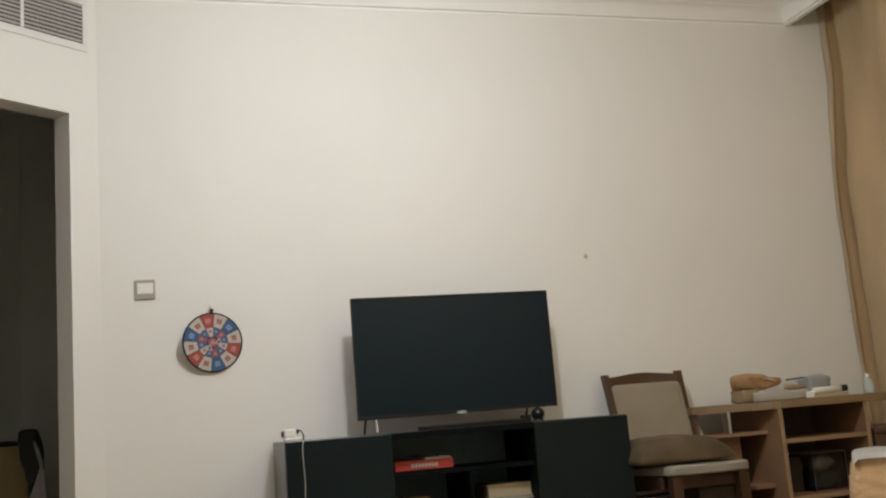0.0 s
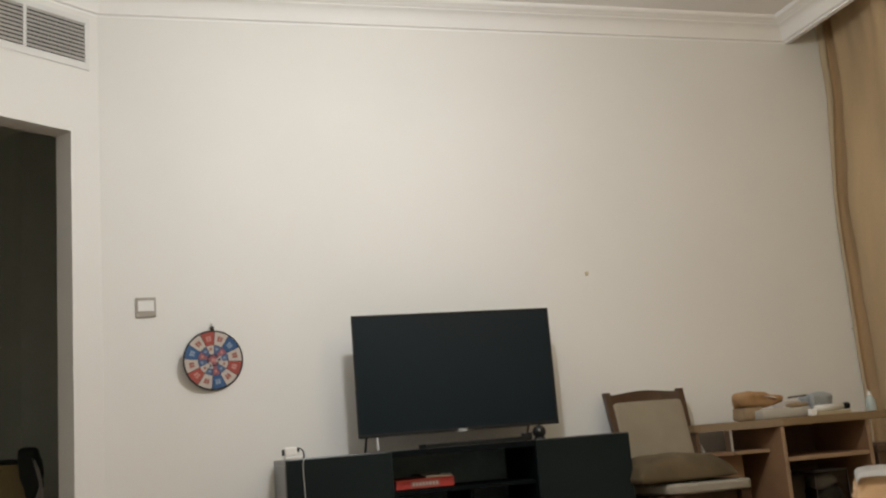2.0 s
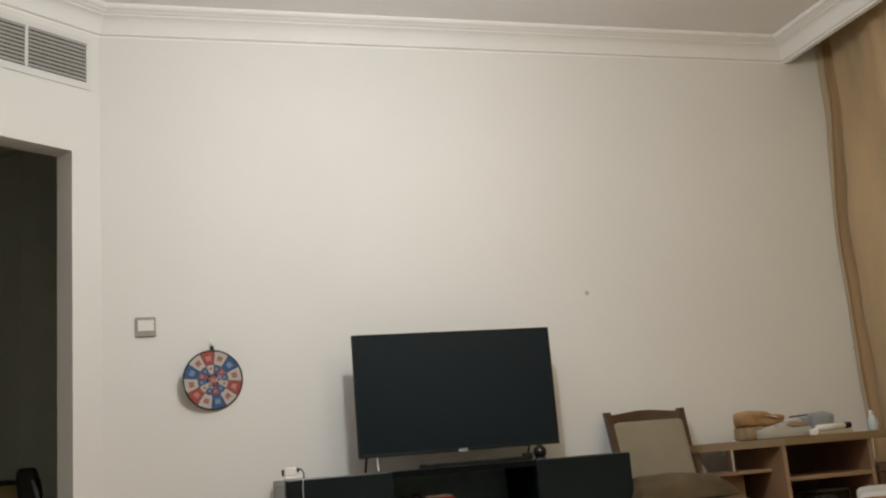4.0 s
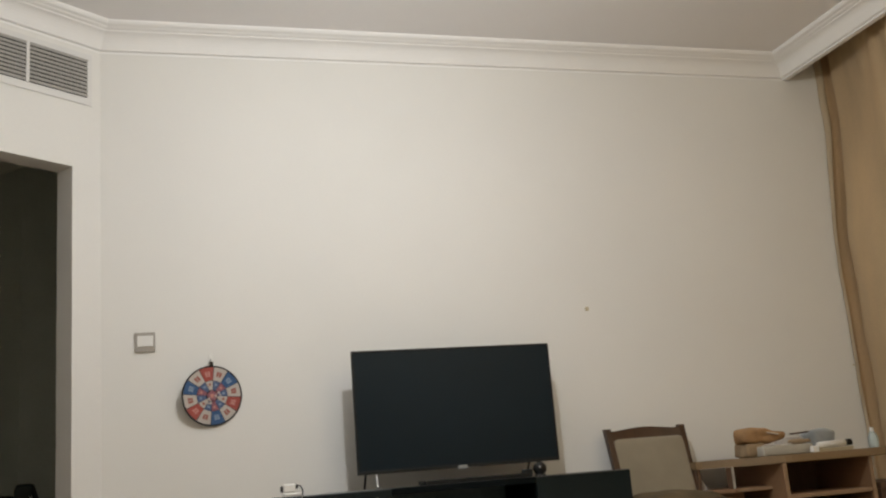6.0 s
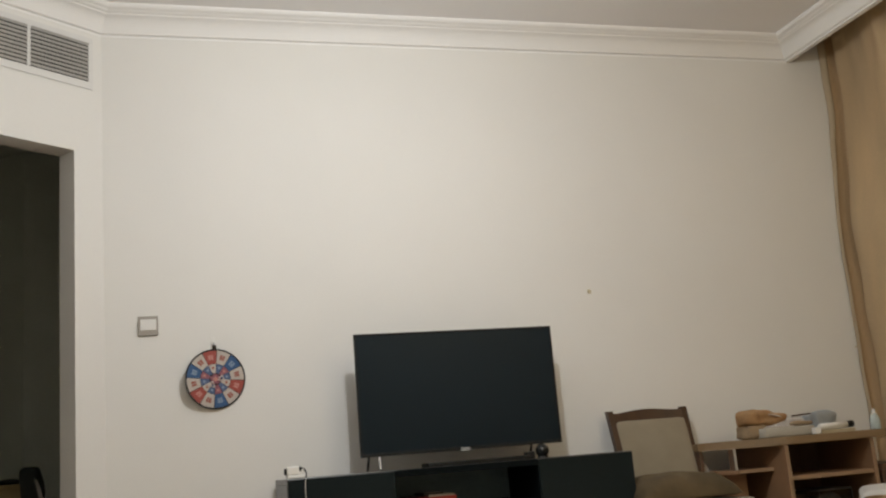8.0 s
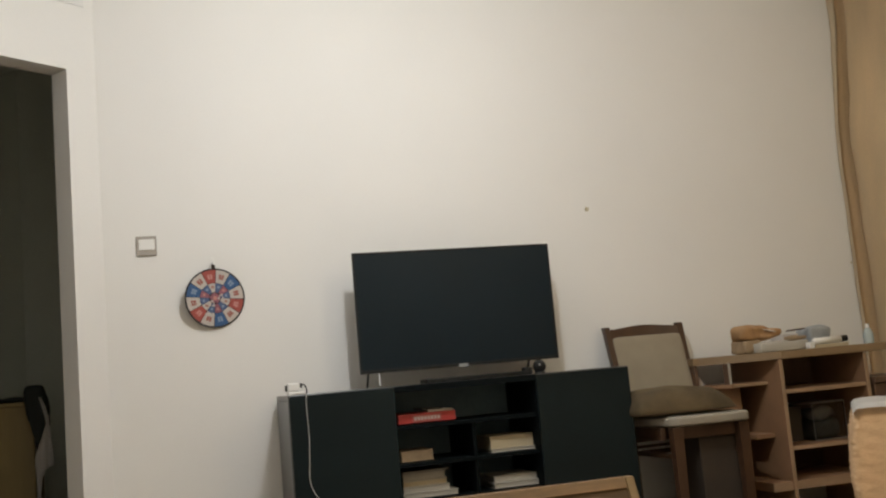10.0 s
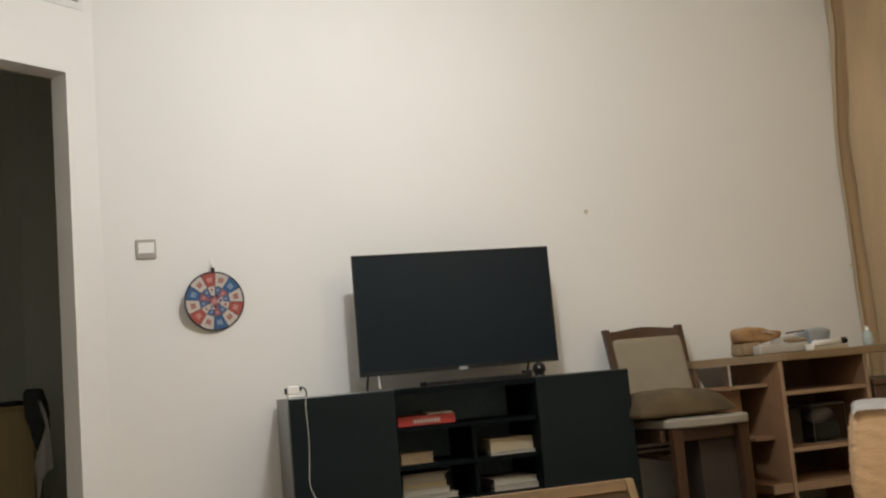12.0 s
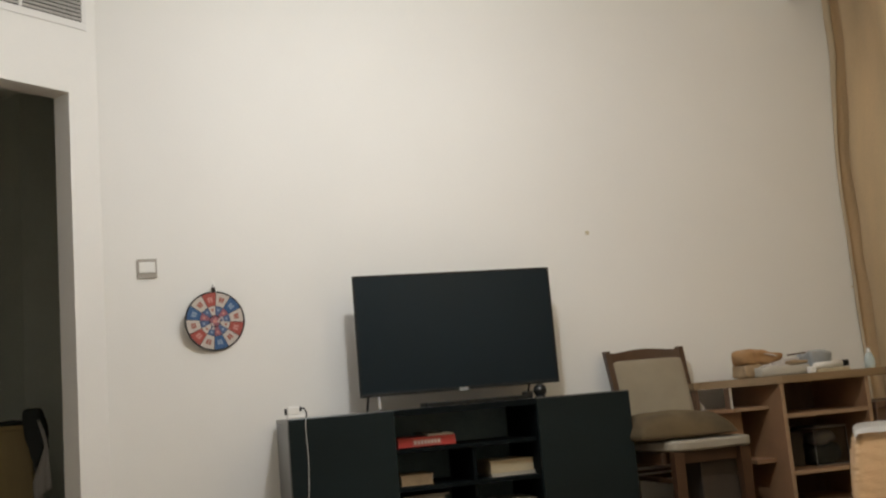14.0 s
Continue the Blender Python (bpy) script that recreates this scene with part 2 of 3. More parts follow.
solo("curtain_pocket_ceiling", boxed((EDGE + 0.03, -1.5, 3.03), (3.80, WALL, 3.12)), CEIL, "ceiling of the recess above the curtain", "ceiling", "structure")
solo("curtain_pelmet", boxed((EDGE, -1.5, DROP), (EDGE + 0.028, WALL - 0.003, CEILING + 0.1)), PLASTER, "white drop edge in front of the curtain recess", "pelmet", "structure")


def cornice():
    """A moulding swept round the room with mitred corners: groove, bead, cove and top bead."""
    prof = [(0.0, 0.0), (0.002, 0.0), (0.002, 0.001), (0.0005, 0.0015), (0.0005, 0.0105), (0.013, 0.011), (0.018, 0.014)]
    prof += [(0.018 + 0.061 * t, 0.016 + 0.061 * t + 0.014 * math.sin(math.pi * t)) for t in np.linspace(0, 1, 9)]
    prof += [(0.082, 0.0775), (0.084, 0.082), (0.100, 0.086), (0.106, 0.091), (0.122, 0.096), (0.130, 0.105), (0.130, CEILING - DROP)]
    loop = [Vector((CORNER.x, WALL)), Vector((END.x, END.y)), Vector((END.x, -1.5)), Vector((EDGE, -1.5)), Vector((EDGE, WALL))]
    bm, rings = bmesh.new(), []
    for i, p in enumerate(loop):
        a, b = (p - loop[i - 1]).normalized(), (loop[(i + 1) % len(loop)] - p).normalized()
        na, nb = Vector((-a.y, a.x)), Vector((-b.y, b.x))
        miter = (na + nb) / (1 + na.dot(nb))
        rings.append([bm.verts.new((*(p + miter * q), DROP + z)) for q, z in prof])
    for i in range(len(rings)):
        r0, r1 = rings[i], rings[(i + 1) % len(rings)]
        for k in range(len(prof) - 1):
            bm.faces.new((r0[k], r1[k], r1[k + 1], r0[k + 1]))
    return solo("ceiling_trim", bm, PLASTER, "white moulded plaster cornice with a cove and beads", "cornice", "structure")


cornice()


# dark hall behind the doorway
def hall():
    solo("hall_wall_far", prism([(-1.65, 7.08), (-0.68, 5.93), (0.2, 6.35), (0.2, 6.5), (-0.66, 6.10), (-1.55, 7.18)], "z", 0, 2.738), HALL, "dim unlit hall wall", "wall", "structure")
    solo("hall_wall_back", boxed((-3.6, 7.08, 0), (-1.58, 7.2, 2.738)), HALL, "dim unlit hall wall", "wall", "structure")
    solo("hall_wall_side", boxed((-3.75, 3.0, 0), (-3.6, 7.2, 2.738)), HALL, "dim unlit hall wall", "wall", "structure")
    solo("hall_wall_end", boxed((0.2, WALL + 0.15, 0), (0.35, 6.5, 2.738)), HALL, "dim unlit hall wall", "wall", "structure")
    solo("hall_wall_near", boxed((-3.75, 2.85, 0), (END.x - 0.15, 3.0, 2.738)), HALL, "dim unlit hall wall", "wall", "structure")
    solo("hall_ceiling", prism([(-3.75, 2.85), (END.x - 0.15, 2.85), (END.x - 0.15, END.y + 0.15), (CORNER.x - 0.07, WALL + 0.16), (0.35, WALL + 0.16), (0.35, 7.2), (-3.75, 7.2)], "z", 2.74, 2.84),
         HALL, "dim hall ceiling", "ceiling", "structure")


hall()


def air_grille():
    g = thing("air_grille", slant(0.5, 0, 2.68), "white metal air conditioning grille with dark horizontal louvres", "air grille")
    s0, s1, z0, z1 = 0.046, 0.92, 2.546, 2.792
    i0, i1, y0, y1 = 0.070, 0.895, 2.581, 2.766
    # flat dark sheet on the wall stands for the shaded duct cavity
    part("backing", slant_box(s0 + 0.01, s1 - 0.01, -0.004, -0.002, z0 + 0.01, z1 - 0.01), VOID, g)
    part("frame_top", slant_box(s0, s1, -0.006, -0.001, y1, z1, 0.002), GRILLE, g)
    part("frame_bottom", slant_box(s0, s1, -0.006, -0.001, z0, y0, 0.002), GRILLE, g)
    part("frame_side", slant_box(s0, i0, -0.006, -0.001, y0, y1, 0.002), GRILLE, g)
    part("frame_side", slant_box(i1, s1, -0.006, -0.001, y0, y1, 0.002), GRILLE, g)
    bars = (0.348, 0.622)
    for s in bars:
        part("mullion", slant_box(s, s + 0.016, -0.010, -0.004, y0, y1, 0.002), GRILLE, g)
    spans = ((i0, bars[0]), (bars[0] + 0.016, bars[1]), (bars[1] + 0.016, i1))
    n = 10
    for a, b in spans:
        for k in range(n):
            zc = y0 + (k + 0.5) * (y1 - y0) / n
            bm = boxed((a, -0.0005, -0.0056), (b, 0.0007, 0.0056))
            moved(bm, Matrix.Rotation(radians(48), 4, "X"))
            for v in bm.verts:
                v.co = slant(v.co.x, v.co.y - 0.0095, v.co.z + zc)
            part("louvre", bm, LOUVRE, g)


air_grille()


# ---- curtain ----
def ease(a, b, v):
    t = min(1.0, max(0.0, (v - a) / (b - a)))
    return t * t * (3 - 2 * t)


def curtain():
    c = thing("curtain", (3.62, 2.5, 0.03), "long tan cloth curtain hanging in soft folds beside the desk", "curtain")

    def sheet(n, place, rows_up=48, thick=0.003):
        """A hanging cloth: place(u, z) gives x and y for u from 0 to 1 along it."""
        bm, rows = bmesh.new(), []
        for j in range(rows_up + 1):
            z = 0.04 + (2.99 - 0.04) * j / rows_up
            rows.append([bm.verts.new((*place(i / n, z), z)) for i in range(n + 1)])
        for a, b in zip(rows, rows[1:]):
            for i in range(n):
                bm.faces.new((a[i], a[i + 1], b[i + 1], b[i]))
        bmesh.ops.solidify(bm, geom=bm.faces[:], thickness=thick)
        return bm

    def hem(z):
        """Where the cloth meets the wall: swung out into the room lower down."""
        return 3.580 + 0.064 * ease(1.75, 2.65, z) + 0.007 * noise.noise((z * 5.0, 2.0, 0))

    def front(z):
        """The leading fold of the broad panel."""
        return 3.621 + 0.072 * ease(1.8, 2.6, z) + 0.010 * noise.noise((z * 4.0, 7.0, 0))

    def panel(u, z):
        y = 4.462 - (4.462 - 0.2) * u ** 1.6
        f = ease(3.9, 4.40, y)
        u = y - 0.05 * (z - 1.6)
        fold = 0.010 * math.sin(u * 11.0 + 0.9) + 0.004 * math.sin(u * 29 + z * 0.9) + 0.022 * noise.noise((u * 2.6, z * 0.7, 4))
        pleat = 0.012 * ease(2.45, 2.95, z) * math.sin(u * 46)
        x = 3.603 + (fold + pleat) * (1 - 0.8 * f) + (front(z) - 3.603) * f
        return x + 14 * max(0.0, y - 4.405) ** 2, y

    def edge(u, z):
        w = 0.007 + 0.034 * ease(1.9, 2.75, z)
        return hem(z) + w * u, 4.492 - 0.022 * math.sin(u * 2.4)

    def lining(u, z):
        w = 0.006 + 0.030 * ease(1.9, 2.75, z)
        return hem(z) + w + (front(z) + 0.055 - hem(z) - w) * u, 4.486 - 0.058 * u * u - 0.004 * math.sin(u * 9 + z * 2)

    part("panel", sheet(300, panel), CURTAIN, c, smooth=True)
    part("edge_fold", sheet(10, edge), PALECLOTH, c, "paler turned edge", smooth=True)
    part("lining_fold", sheet(16, lining), LINING, c, "darker brown lining turned out", smooth=True)
    part("rail", boxed((3.58, 0.1, 2.995), (3.68, 4.44, 3.02), 0.004), WHITE, c)


curtain()


# ---- television stand ----
def tv_stand():
    s = thing("tv_stand", (1.245, 4.26, 0), "black laminate television stand with two doors and open shelves", "tv stand")
    x0, x1, yf, yb, top = 0.499, 1.992, 4.05, 4.46, 0.780
    a, b = 0.932, 1.553
    part("top", boxed((x0, yf + 0.006, top - 0.022), (x1, yb, top), 0.0025), STANDSIDE, s)
    for lo in (x0, x1 - 0.018):
        part("side_panel", boxed((lo, yf + 0.018, 0.0), (lo + 0.018, yb, top - 0.023), 0.0015), STANDSIDE, s)
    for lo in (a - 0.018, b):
        part("divider", boxed((lo, yf + 0.018, 0.06), (lo + 0.018, yb - 0.012, top - 0.023), 0.001), STANDSHADE, s)
    part("divider", boxed((1.262, yf + 0.04, 0.06), (1.278, yb - 0.012, 0.597), 0.001), STANDSHADE, s)
    part("back_panel", boxed((x0 + 0.019, yb - 0.010, 0.06), (x1 - 0.019, yb - 0.002, top - 0.024)), STANDLIFT, s)
    # near-black strip hides the top's middle edge, mimicking shadow under the television
    part("top_edge_shade", boxed((a + 0.001, yf, top - 0.026), (b + 0.001, yf + 0.0055, top - 0.0015)), STANDSHADE, s)
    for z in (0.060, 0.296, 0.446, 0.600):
        part("shelf", boxed((a + 0.001, yf + 0.03, z), (b - 0.001, yb - 0.012, z + 0.016), 0.001), STANDSHADE, s)
    part("plinth", boxed((x0 + 0.02, yf + 0.05, 0.0), (x1 - 0.02, yf + 0.066, 0.058)), STAND, s)
    for lo, hi in ((x0 + 0.002, a), (b + 0.002, x1 - 0.002)):
        part("door", boxed((lo, yf - 0.001, 0.062), (hi, yf + 0.016, top - 0.004), 0.002), STAND, s)


tv_stand()


def television():
    t = thing("television", (1.285, 4.24, 0.78), "flat black television, switched off, on the black stand", "television")
    x0, x1, z0, z1, y = 0.840, 1.759, 0.8415, 1.3685, 4.265
    part("back_shell", boxed((x0 + 0.004, y + 0.012, z0 + 0.003), (x1 - 0.004, y + 0.032, z1 - 0.003), 0.004), BEZEL, t)
    part("electronics_bulge", boxed((x0 + 0.16, y + 0.032, z0 + 0.03), (x1 - 0.16, y + 0.07, z0 + 0.30), 0.012), BEZEL, t)
    bw = 0.008
    part("screen", boxed((x0 + bw, y + 0.003, z0 + 0.014), (x1 - bw, y + 0.011, z1 - bw)), SCREEN, t)
    part("bezel_top", boxed((x0, y, z1 - bw), (x1, y + 0.014, z1), 0.0015), BEZEL, t)
    part("bezel_bottom", boxed((x0, y, z0), (x1, y + 0.014, z0 + 0.014), 0.0015), BEZEL, t)
    for lo in (x0, x1 - bw):
        part("bezel_side", boxed((lo, y, z0 + 0.014), (lo + bw, y + 0.014, z1 - bw), 0.0015), BEZEL, t)
    part("badge", boxed((1.283, y - 0.004, z0 - 0.004), (1.325, y + 0.002, z0 + 0.011), 0.001), BADGE, t, "small grey maker's badge")
    for x, m in ((0.905, SILVER), (1.648, BEZEL)):
        foot = part("foot", tube([(x + 0.018, y + 0.015, z0 + 0.01), (x + 0.012, y - 0.03, 0.785)], 0.006), m, t, "thin splayed foot")
        part("foot_bar", tube([(x - 0.026, y + 0.02, z0 + 0.01), (x - 0.026, y + 0.07, 0.785)], 0.005), BEZEL, foot)


television()


def round_camera():
    c = thing("desk_speaker", (1.603, 4.12, 0.78), "small round black gadget with a bright bead as its highlight, under the television", "speaker")
    bm = bmesh.new()
    bmesh.ops.create_uvsphere(bm, u_segments=20, v_segments=12, radius=0.029)
    part("body", moved(bm, Matrix.Translation((1.603, 4.12, 0.811))), BEZEL, c, smooth=True)
    part("base", tube([(1.603, 4.12, 0.7805), (1.603, 4.12, 0.788)], [0.026, 0.022], 16), BEZEL, c)
    # small silver bead set on the ball to imitate its highlight
    bm = bmesh.new()
    bmesh.ops.create_uvsphere(bm, u_segments=10, v_segments=8, radius=0.0045)
    part("glint", moved(bm, Matrix.Translation((1.594, 4.0925, 0.818))), SILVER, c, "bright bead in place of a highlight", smooth=True)
    solo("cable_box", boxed((1.535, 4.13, 0.7805), (1.575, 4.17, 0.812), 0.006), BEZEL, "small black plastic box beside the television foot", "box")


round_camera()


solo("set_top_box", boxed((1.083, 4.085, 0.7805), (1.535, 4.20, 0.798), 0.003), BEZEL, "slim black box lying under the television", "receiver")


def charger():
    c = thing("power_adapter", (0.516, 4.075, 0.78), "white plug adapter with a white cable hanging down", "adapter")
    part("body", boxed((0.500, 4.062, 0.7945), (0.550, 4.098, 0.829), 0.007, 3), WHITE, c)
    part("base", boxed((0.500, 4.058, 0.7805), (0.572, 4.102, 0.794), 0.005, 3), WHITE, c)
    part("socket_face", boxed((0.492, 4.066, 0.797), (0.4995, 4.092, 0.822), 0.003), BEZEL, c)
    part("plug", boxed((0.5505, 4.070, 0.808), (0.560, 4.088, 0.826), 0.003), BEZEL, c)
    part("lead", tube(smooth_path([(0.555, 4.079, 0.820), (0.568, 4.070, 0.818), (0.575, 4.055, 0.800), (0.571, 4.040, 0.782)]), 0.0028), BEZEL, c)
    part("cable", tube(smooth_path([(0.571, 4.040, 0.783), (0.566, 4.036, 0.740), (0.570, 4.042, 0.620), (0.566, 4.043, 0.520), (0.562, 4.042, 0.440), (0.578, 4.040, 0.390), (0.598, 4.036, 0.355), (0.62, 4.03, 0.25), (0.60, 4.02, 0.006)]), 0.0012), CABLE, c)


charger()


# things on the open shelves
def game_box():
    g = thing("board_game_box", (1.085, 4.2, 0.616), "red cardboard board game box on the shelf", "box")
    part("lid", boxed((0.960, 4.145, 0.619), (1.212, 4.40, 0.659), 0.002), RED, g)
    part("title_panel", boxed((1.022, 4.1425, 0.624), (1.148, 4.1445, 0.652)), PINK, g, "faded pink title panel")
    for k in range(8):
        x = 1.030 + k * 0.0145
        part("title_bar", boxed((x, 4.1405, 0.631), (x + 0.009, 4.1422, 0.645)), D_WHITE, g)
    solo("booklet", boxed((1.092, 4.150, 0.6598), (1.205, 4.33, 0.668), 0.001), D_WHITE, "thin white booklet on the red box", "booklet")
    solo("dark_booklet", boxed((1.075, 4.165, 0.669), (1.16, 4.33, 0.676), 0.001), DARKCOVER, "thin dark booklet on the red box", "booklet")


game_box()


def book(x0, x1, y0, y1, z0, z1, pages, label, tilt=0.0, cover=None):
    b = thing("book", ((x0 + x1) / 2, (y0 + y1) / 2, z0), label, "book", "books on the shelves")
    t = min(0.004, (z1 - z0) * 0.14)
    r = Matrix.Translation((x0, y0, z0)) @ Matrix.Rotation(tilt, 4, "Z") @ Matrix.Translation((-x0, -y0, -z0))
    part("page_block", moved(boxed((x0 + 0.003, y0 + 0.003, z0 + t), (x1 - 0.003, y1, z1 - t)), r), pages, b)
    part("cover", moved(boxed((x0, y0, z0), (x1, y1, z0 + t), 0.0005), r), cover or pages, b)
    part("cover", moved(boxed((x0, y0, z1 - t), (x1, y1, z1), 0.0005), r), cover or pages, b)
    return b


book(0.962, 1.104, 4.15, 4.32, 0.4625, 0.507, BROWNPAPER, "small brown card box lying on the shelf", 0.02)
for k, (w, h) in enumerate(((0.238, 0.022), (0.205, 0.024), (0.196, 0.026), (0.192, 0.030))):
    z = 0.3125 + sum((0.022, 0.024, 0.026, 0.030)[:k])
    book(0.955 + 0.002 * k, 0.955 + w, 4.135 + 0.004 * k, 4.36, z, z + h - 0.0006, GREYPAPER if k != 2 else PAPER, "pale paperback in a stack on the shelf", 0.01 * (k - 1), GREYPAPER)
book(0.962, 1.166, 4.14, 4.35, 0.415, 0.4225, GREYPAPER, "thin dark notebook on the stack of books", 0.03, DARKCOVER)
book(1.354, 1.568, 4.135, 4.36, 0.4625, 0.476, GREYPAPER, "thin pale book under a thick one", 0.0, GREYPAPER)
book(1.355, 1.556, 4.145, 4.36, 0.4765, 0.530, PAPER, "thick cream book lying on the shelf", 0.03, PAPER)
book(1.352, 1.572, 4.130, 4.35, 0.3125, 0.335, GREYPAPER, "pale grey book lying on the shelf", 0.0, GREYPAPER)
book(1.356, 1.560, 4.140, 4.35, 0.3355, 0.363, GREYPAPER, "pale grey book lying on another", 0.04, GREYPAPER)


# ---- wall things ----
def dart_board():
    cx, cz, r = 0.262, 1.229, 0.1255
    d = thing("dart_board", (cx, 4.48, cz), "round cloth dart board, red, white and blue, black rim", "dart board")

    def bend(bm):
        for v in bm.verts:
            u, w, h = v.co
            off = 0.024 - 0.018 * (u / r) + 0.014 * (w / r) + 0.016 * max(0, -u / r) ** 2
            v.co = (cx + u, WALL - off - h, cz + w)
        return bm

    def wedge(a0, a1, r0, r1, h0=0.0042, h1=0.0052):
        bm = bmesh.new()
        n = 5
        rows = []
        for h in (h0, h1):
            rows.append([[bm.verts.new((q * math.sin(a0 + (a1 - a0) * k / n), q * math.cos(a0 + (a1 - a0) * k / n), h)) for k in range(n + 1)] for q in (r0, r1)])
        for k in range(n):
            for h in (0, 1):
                bm.faces.new((rows[h][0][k], rows[h][0][k + 1], rows[h][1][k + 1], rows[h][1][k]))
            for q in (0, 1):
                bm.faces.new((rows[0][q][k], rows[0][q][k + 1], rows[1][q][k + 1], rows[1][q][k]))
        for k in (0, n):
            bm.faces.new((rows[0][0][k], rows[0][1][k], rows[1][1][k], rows[1][0][k]))
        return bend(bm)

    bm = bmesh.new()
    bmesh.ops.create_circle(bm, cap_ends=False, segments=48, radius=r)
    ring = list(bm.verts)
    mid = [bm.verts.new(v.co * 0.5) for v in ring]
    for i in range(48):
        bm.faces.new((ring[i], ring[(i + 1) % 48], mid[(i + 1) % 48], mid[i]))
    bm.faces.new(mid)
    bmesh.ops.solidify(bm, geom=bm.faces[:], thickness=-0.004)
    part("backing", bend(bm), D_BLACK, d)
    pts = [Vector((r * math.sin(k * math.tau / 48), r * math.cos(k * math.tau / 48), 0.003)) for k in range(49)]
    part("rim", bend(tube(pts, 0.0042, 6, False)), D_BLACK, d, "black bound rim", smooth=True)
    outer, inner = (D_RED, D_WHITE, D_BLUE, D_WHITE), (D_WHITE, D_INBLUE, D_MAUVE, D_INBLUE)
    tone = {D_RED: D_PINK, D_BLUE: D_SKY, D_WHITE: D_BRICK, D_INBLUE: D_SKY, D_MAUVE: D_PINK}
    step = math.tau / 12
    for k in range(12):
        a = (k - 0.5) * step - 0.19
        g = 0.012
        part("segment", wedge(a + g, a + step - g, 0.066, 0.1225), outer[k % 4], d)
        part("inner_segment", wedge(a + g, a + step - g, 0.026, 0.0645), inner[k % 4], d)
        m = a + step / 2
        for off in (-0.062, 0.062):
            part("mark", wedge(m + off - 0.052, m + off + 0.052, 0.083, 0.105, 0.0060, 0.0070), tone[outer[k % 4]], d)
        part("mark", wedge(m - 0.11, m + 0.11, 0.044, 0.054, 0.0058, 0.0066), tone[inner[k % 4]], d)
    part("bull_ring", wedge(0, math.tau, 0.012, 0.025), D_MAUVE, d)
    part("bull", wedge(0, math.tau, 0.001, 0.0115), D_PINK, d)
    for u, w in ((0.026, 0.001), (-0.016, -0.024)):
        for k in range(3):
            a0, a1 = k * math.tau / 3 + 0.2, (k + 1) * math.tau / 3 + 0.2
            p, q = (Vector((u + 0.016 * math.sin(t), w + 0.016 * math.cos(t), 0.0078)) for t in (a0, a1))
            part("triangle_mark", bend(tube([p, q], 0.0024, 5)), D_WHITE, d)
    part("hanging_tab", bend(boxed((-0.010, 0.124, 0.0), (0.007, 0.146, 0.006), 0.002)), DARKCARD, d)
    h = thing("wall_hook", (cx - 0.003, WALL, cz + 0.165), "small clear stick-on hook holding the dart board", "hook")
    part("plate", boxed((cx - 0.011, WALL - 0.004, cz + 0.145), (cx + 0.006, WALL - 0.0005, cz + 0.186), 0.0015), WHITE, h)
    part("peg", tube([(cx - 0.003, WALL - 0.004, cz + 0.155), (cx - 0.003, WALL - 0.03, cz + 0.150), (cx - 0.003, WALL - 0.034, cz + 0.160)], 0.003), SILVER, h)


dart_board()


def light_switch():
    s = thing("light_switch", (-0.014, WALL, 1.475), "grey-beige framed light switch with a white rocker", "light switch")
    x0, x1, z0, z1 = -0.057, 0.028, 1.434, 1.519
    part("frame", boxed((x0, WALL - 0.010, z0), (x1, WALL - 0.0005, z1), 0.003), BEIGE, s)
    part("rocker", boxed((x0 + 0.010, WALL - 0.014, z0 + 0.023), (x1 - 0.008, WALL - 0.0095, z1 - 0.014), 0.002), WHITE, s)


light_switch()
for x, z, r in ((2.082, 1.561, 0.0115), (3.575, 1.215, 0.005)):
    p = solo("wall_plug", tube([(x, WALL - 0.0005, z), (x, WALL - 0.006, z)], [r, r * 0.8], 10), HOLE, "small beige plug in the wall", "wall plug")


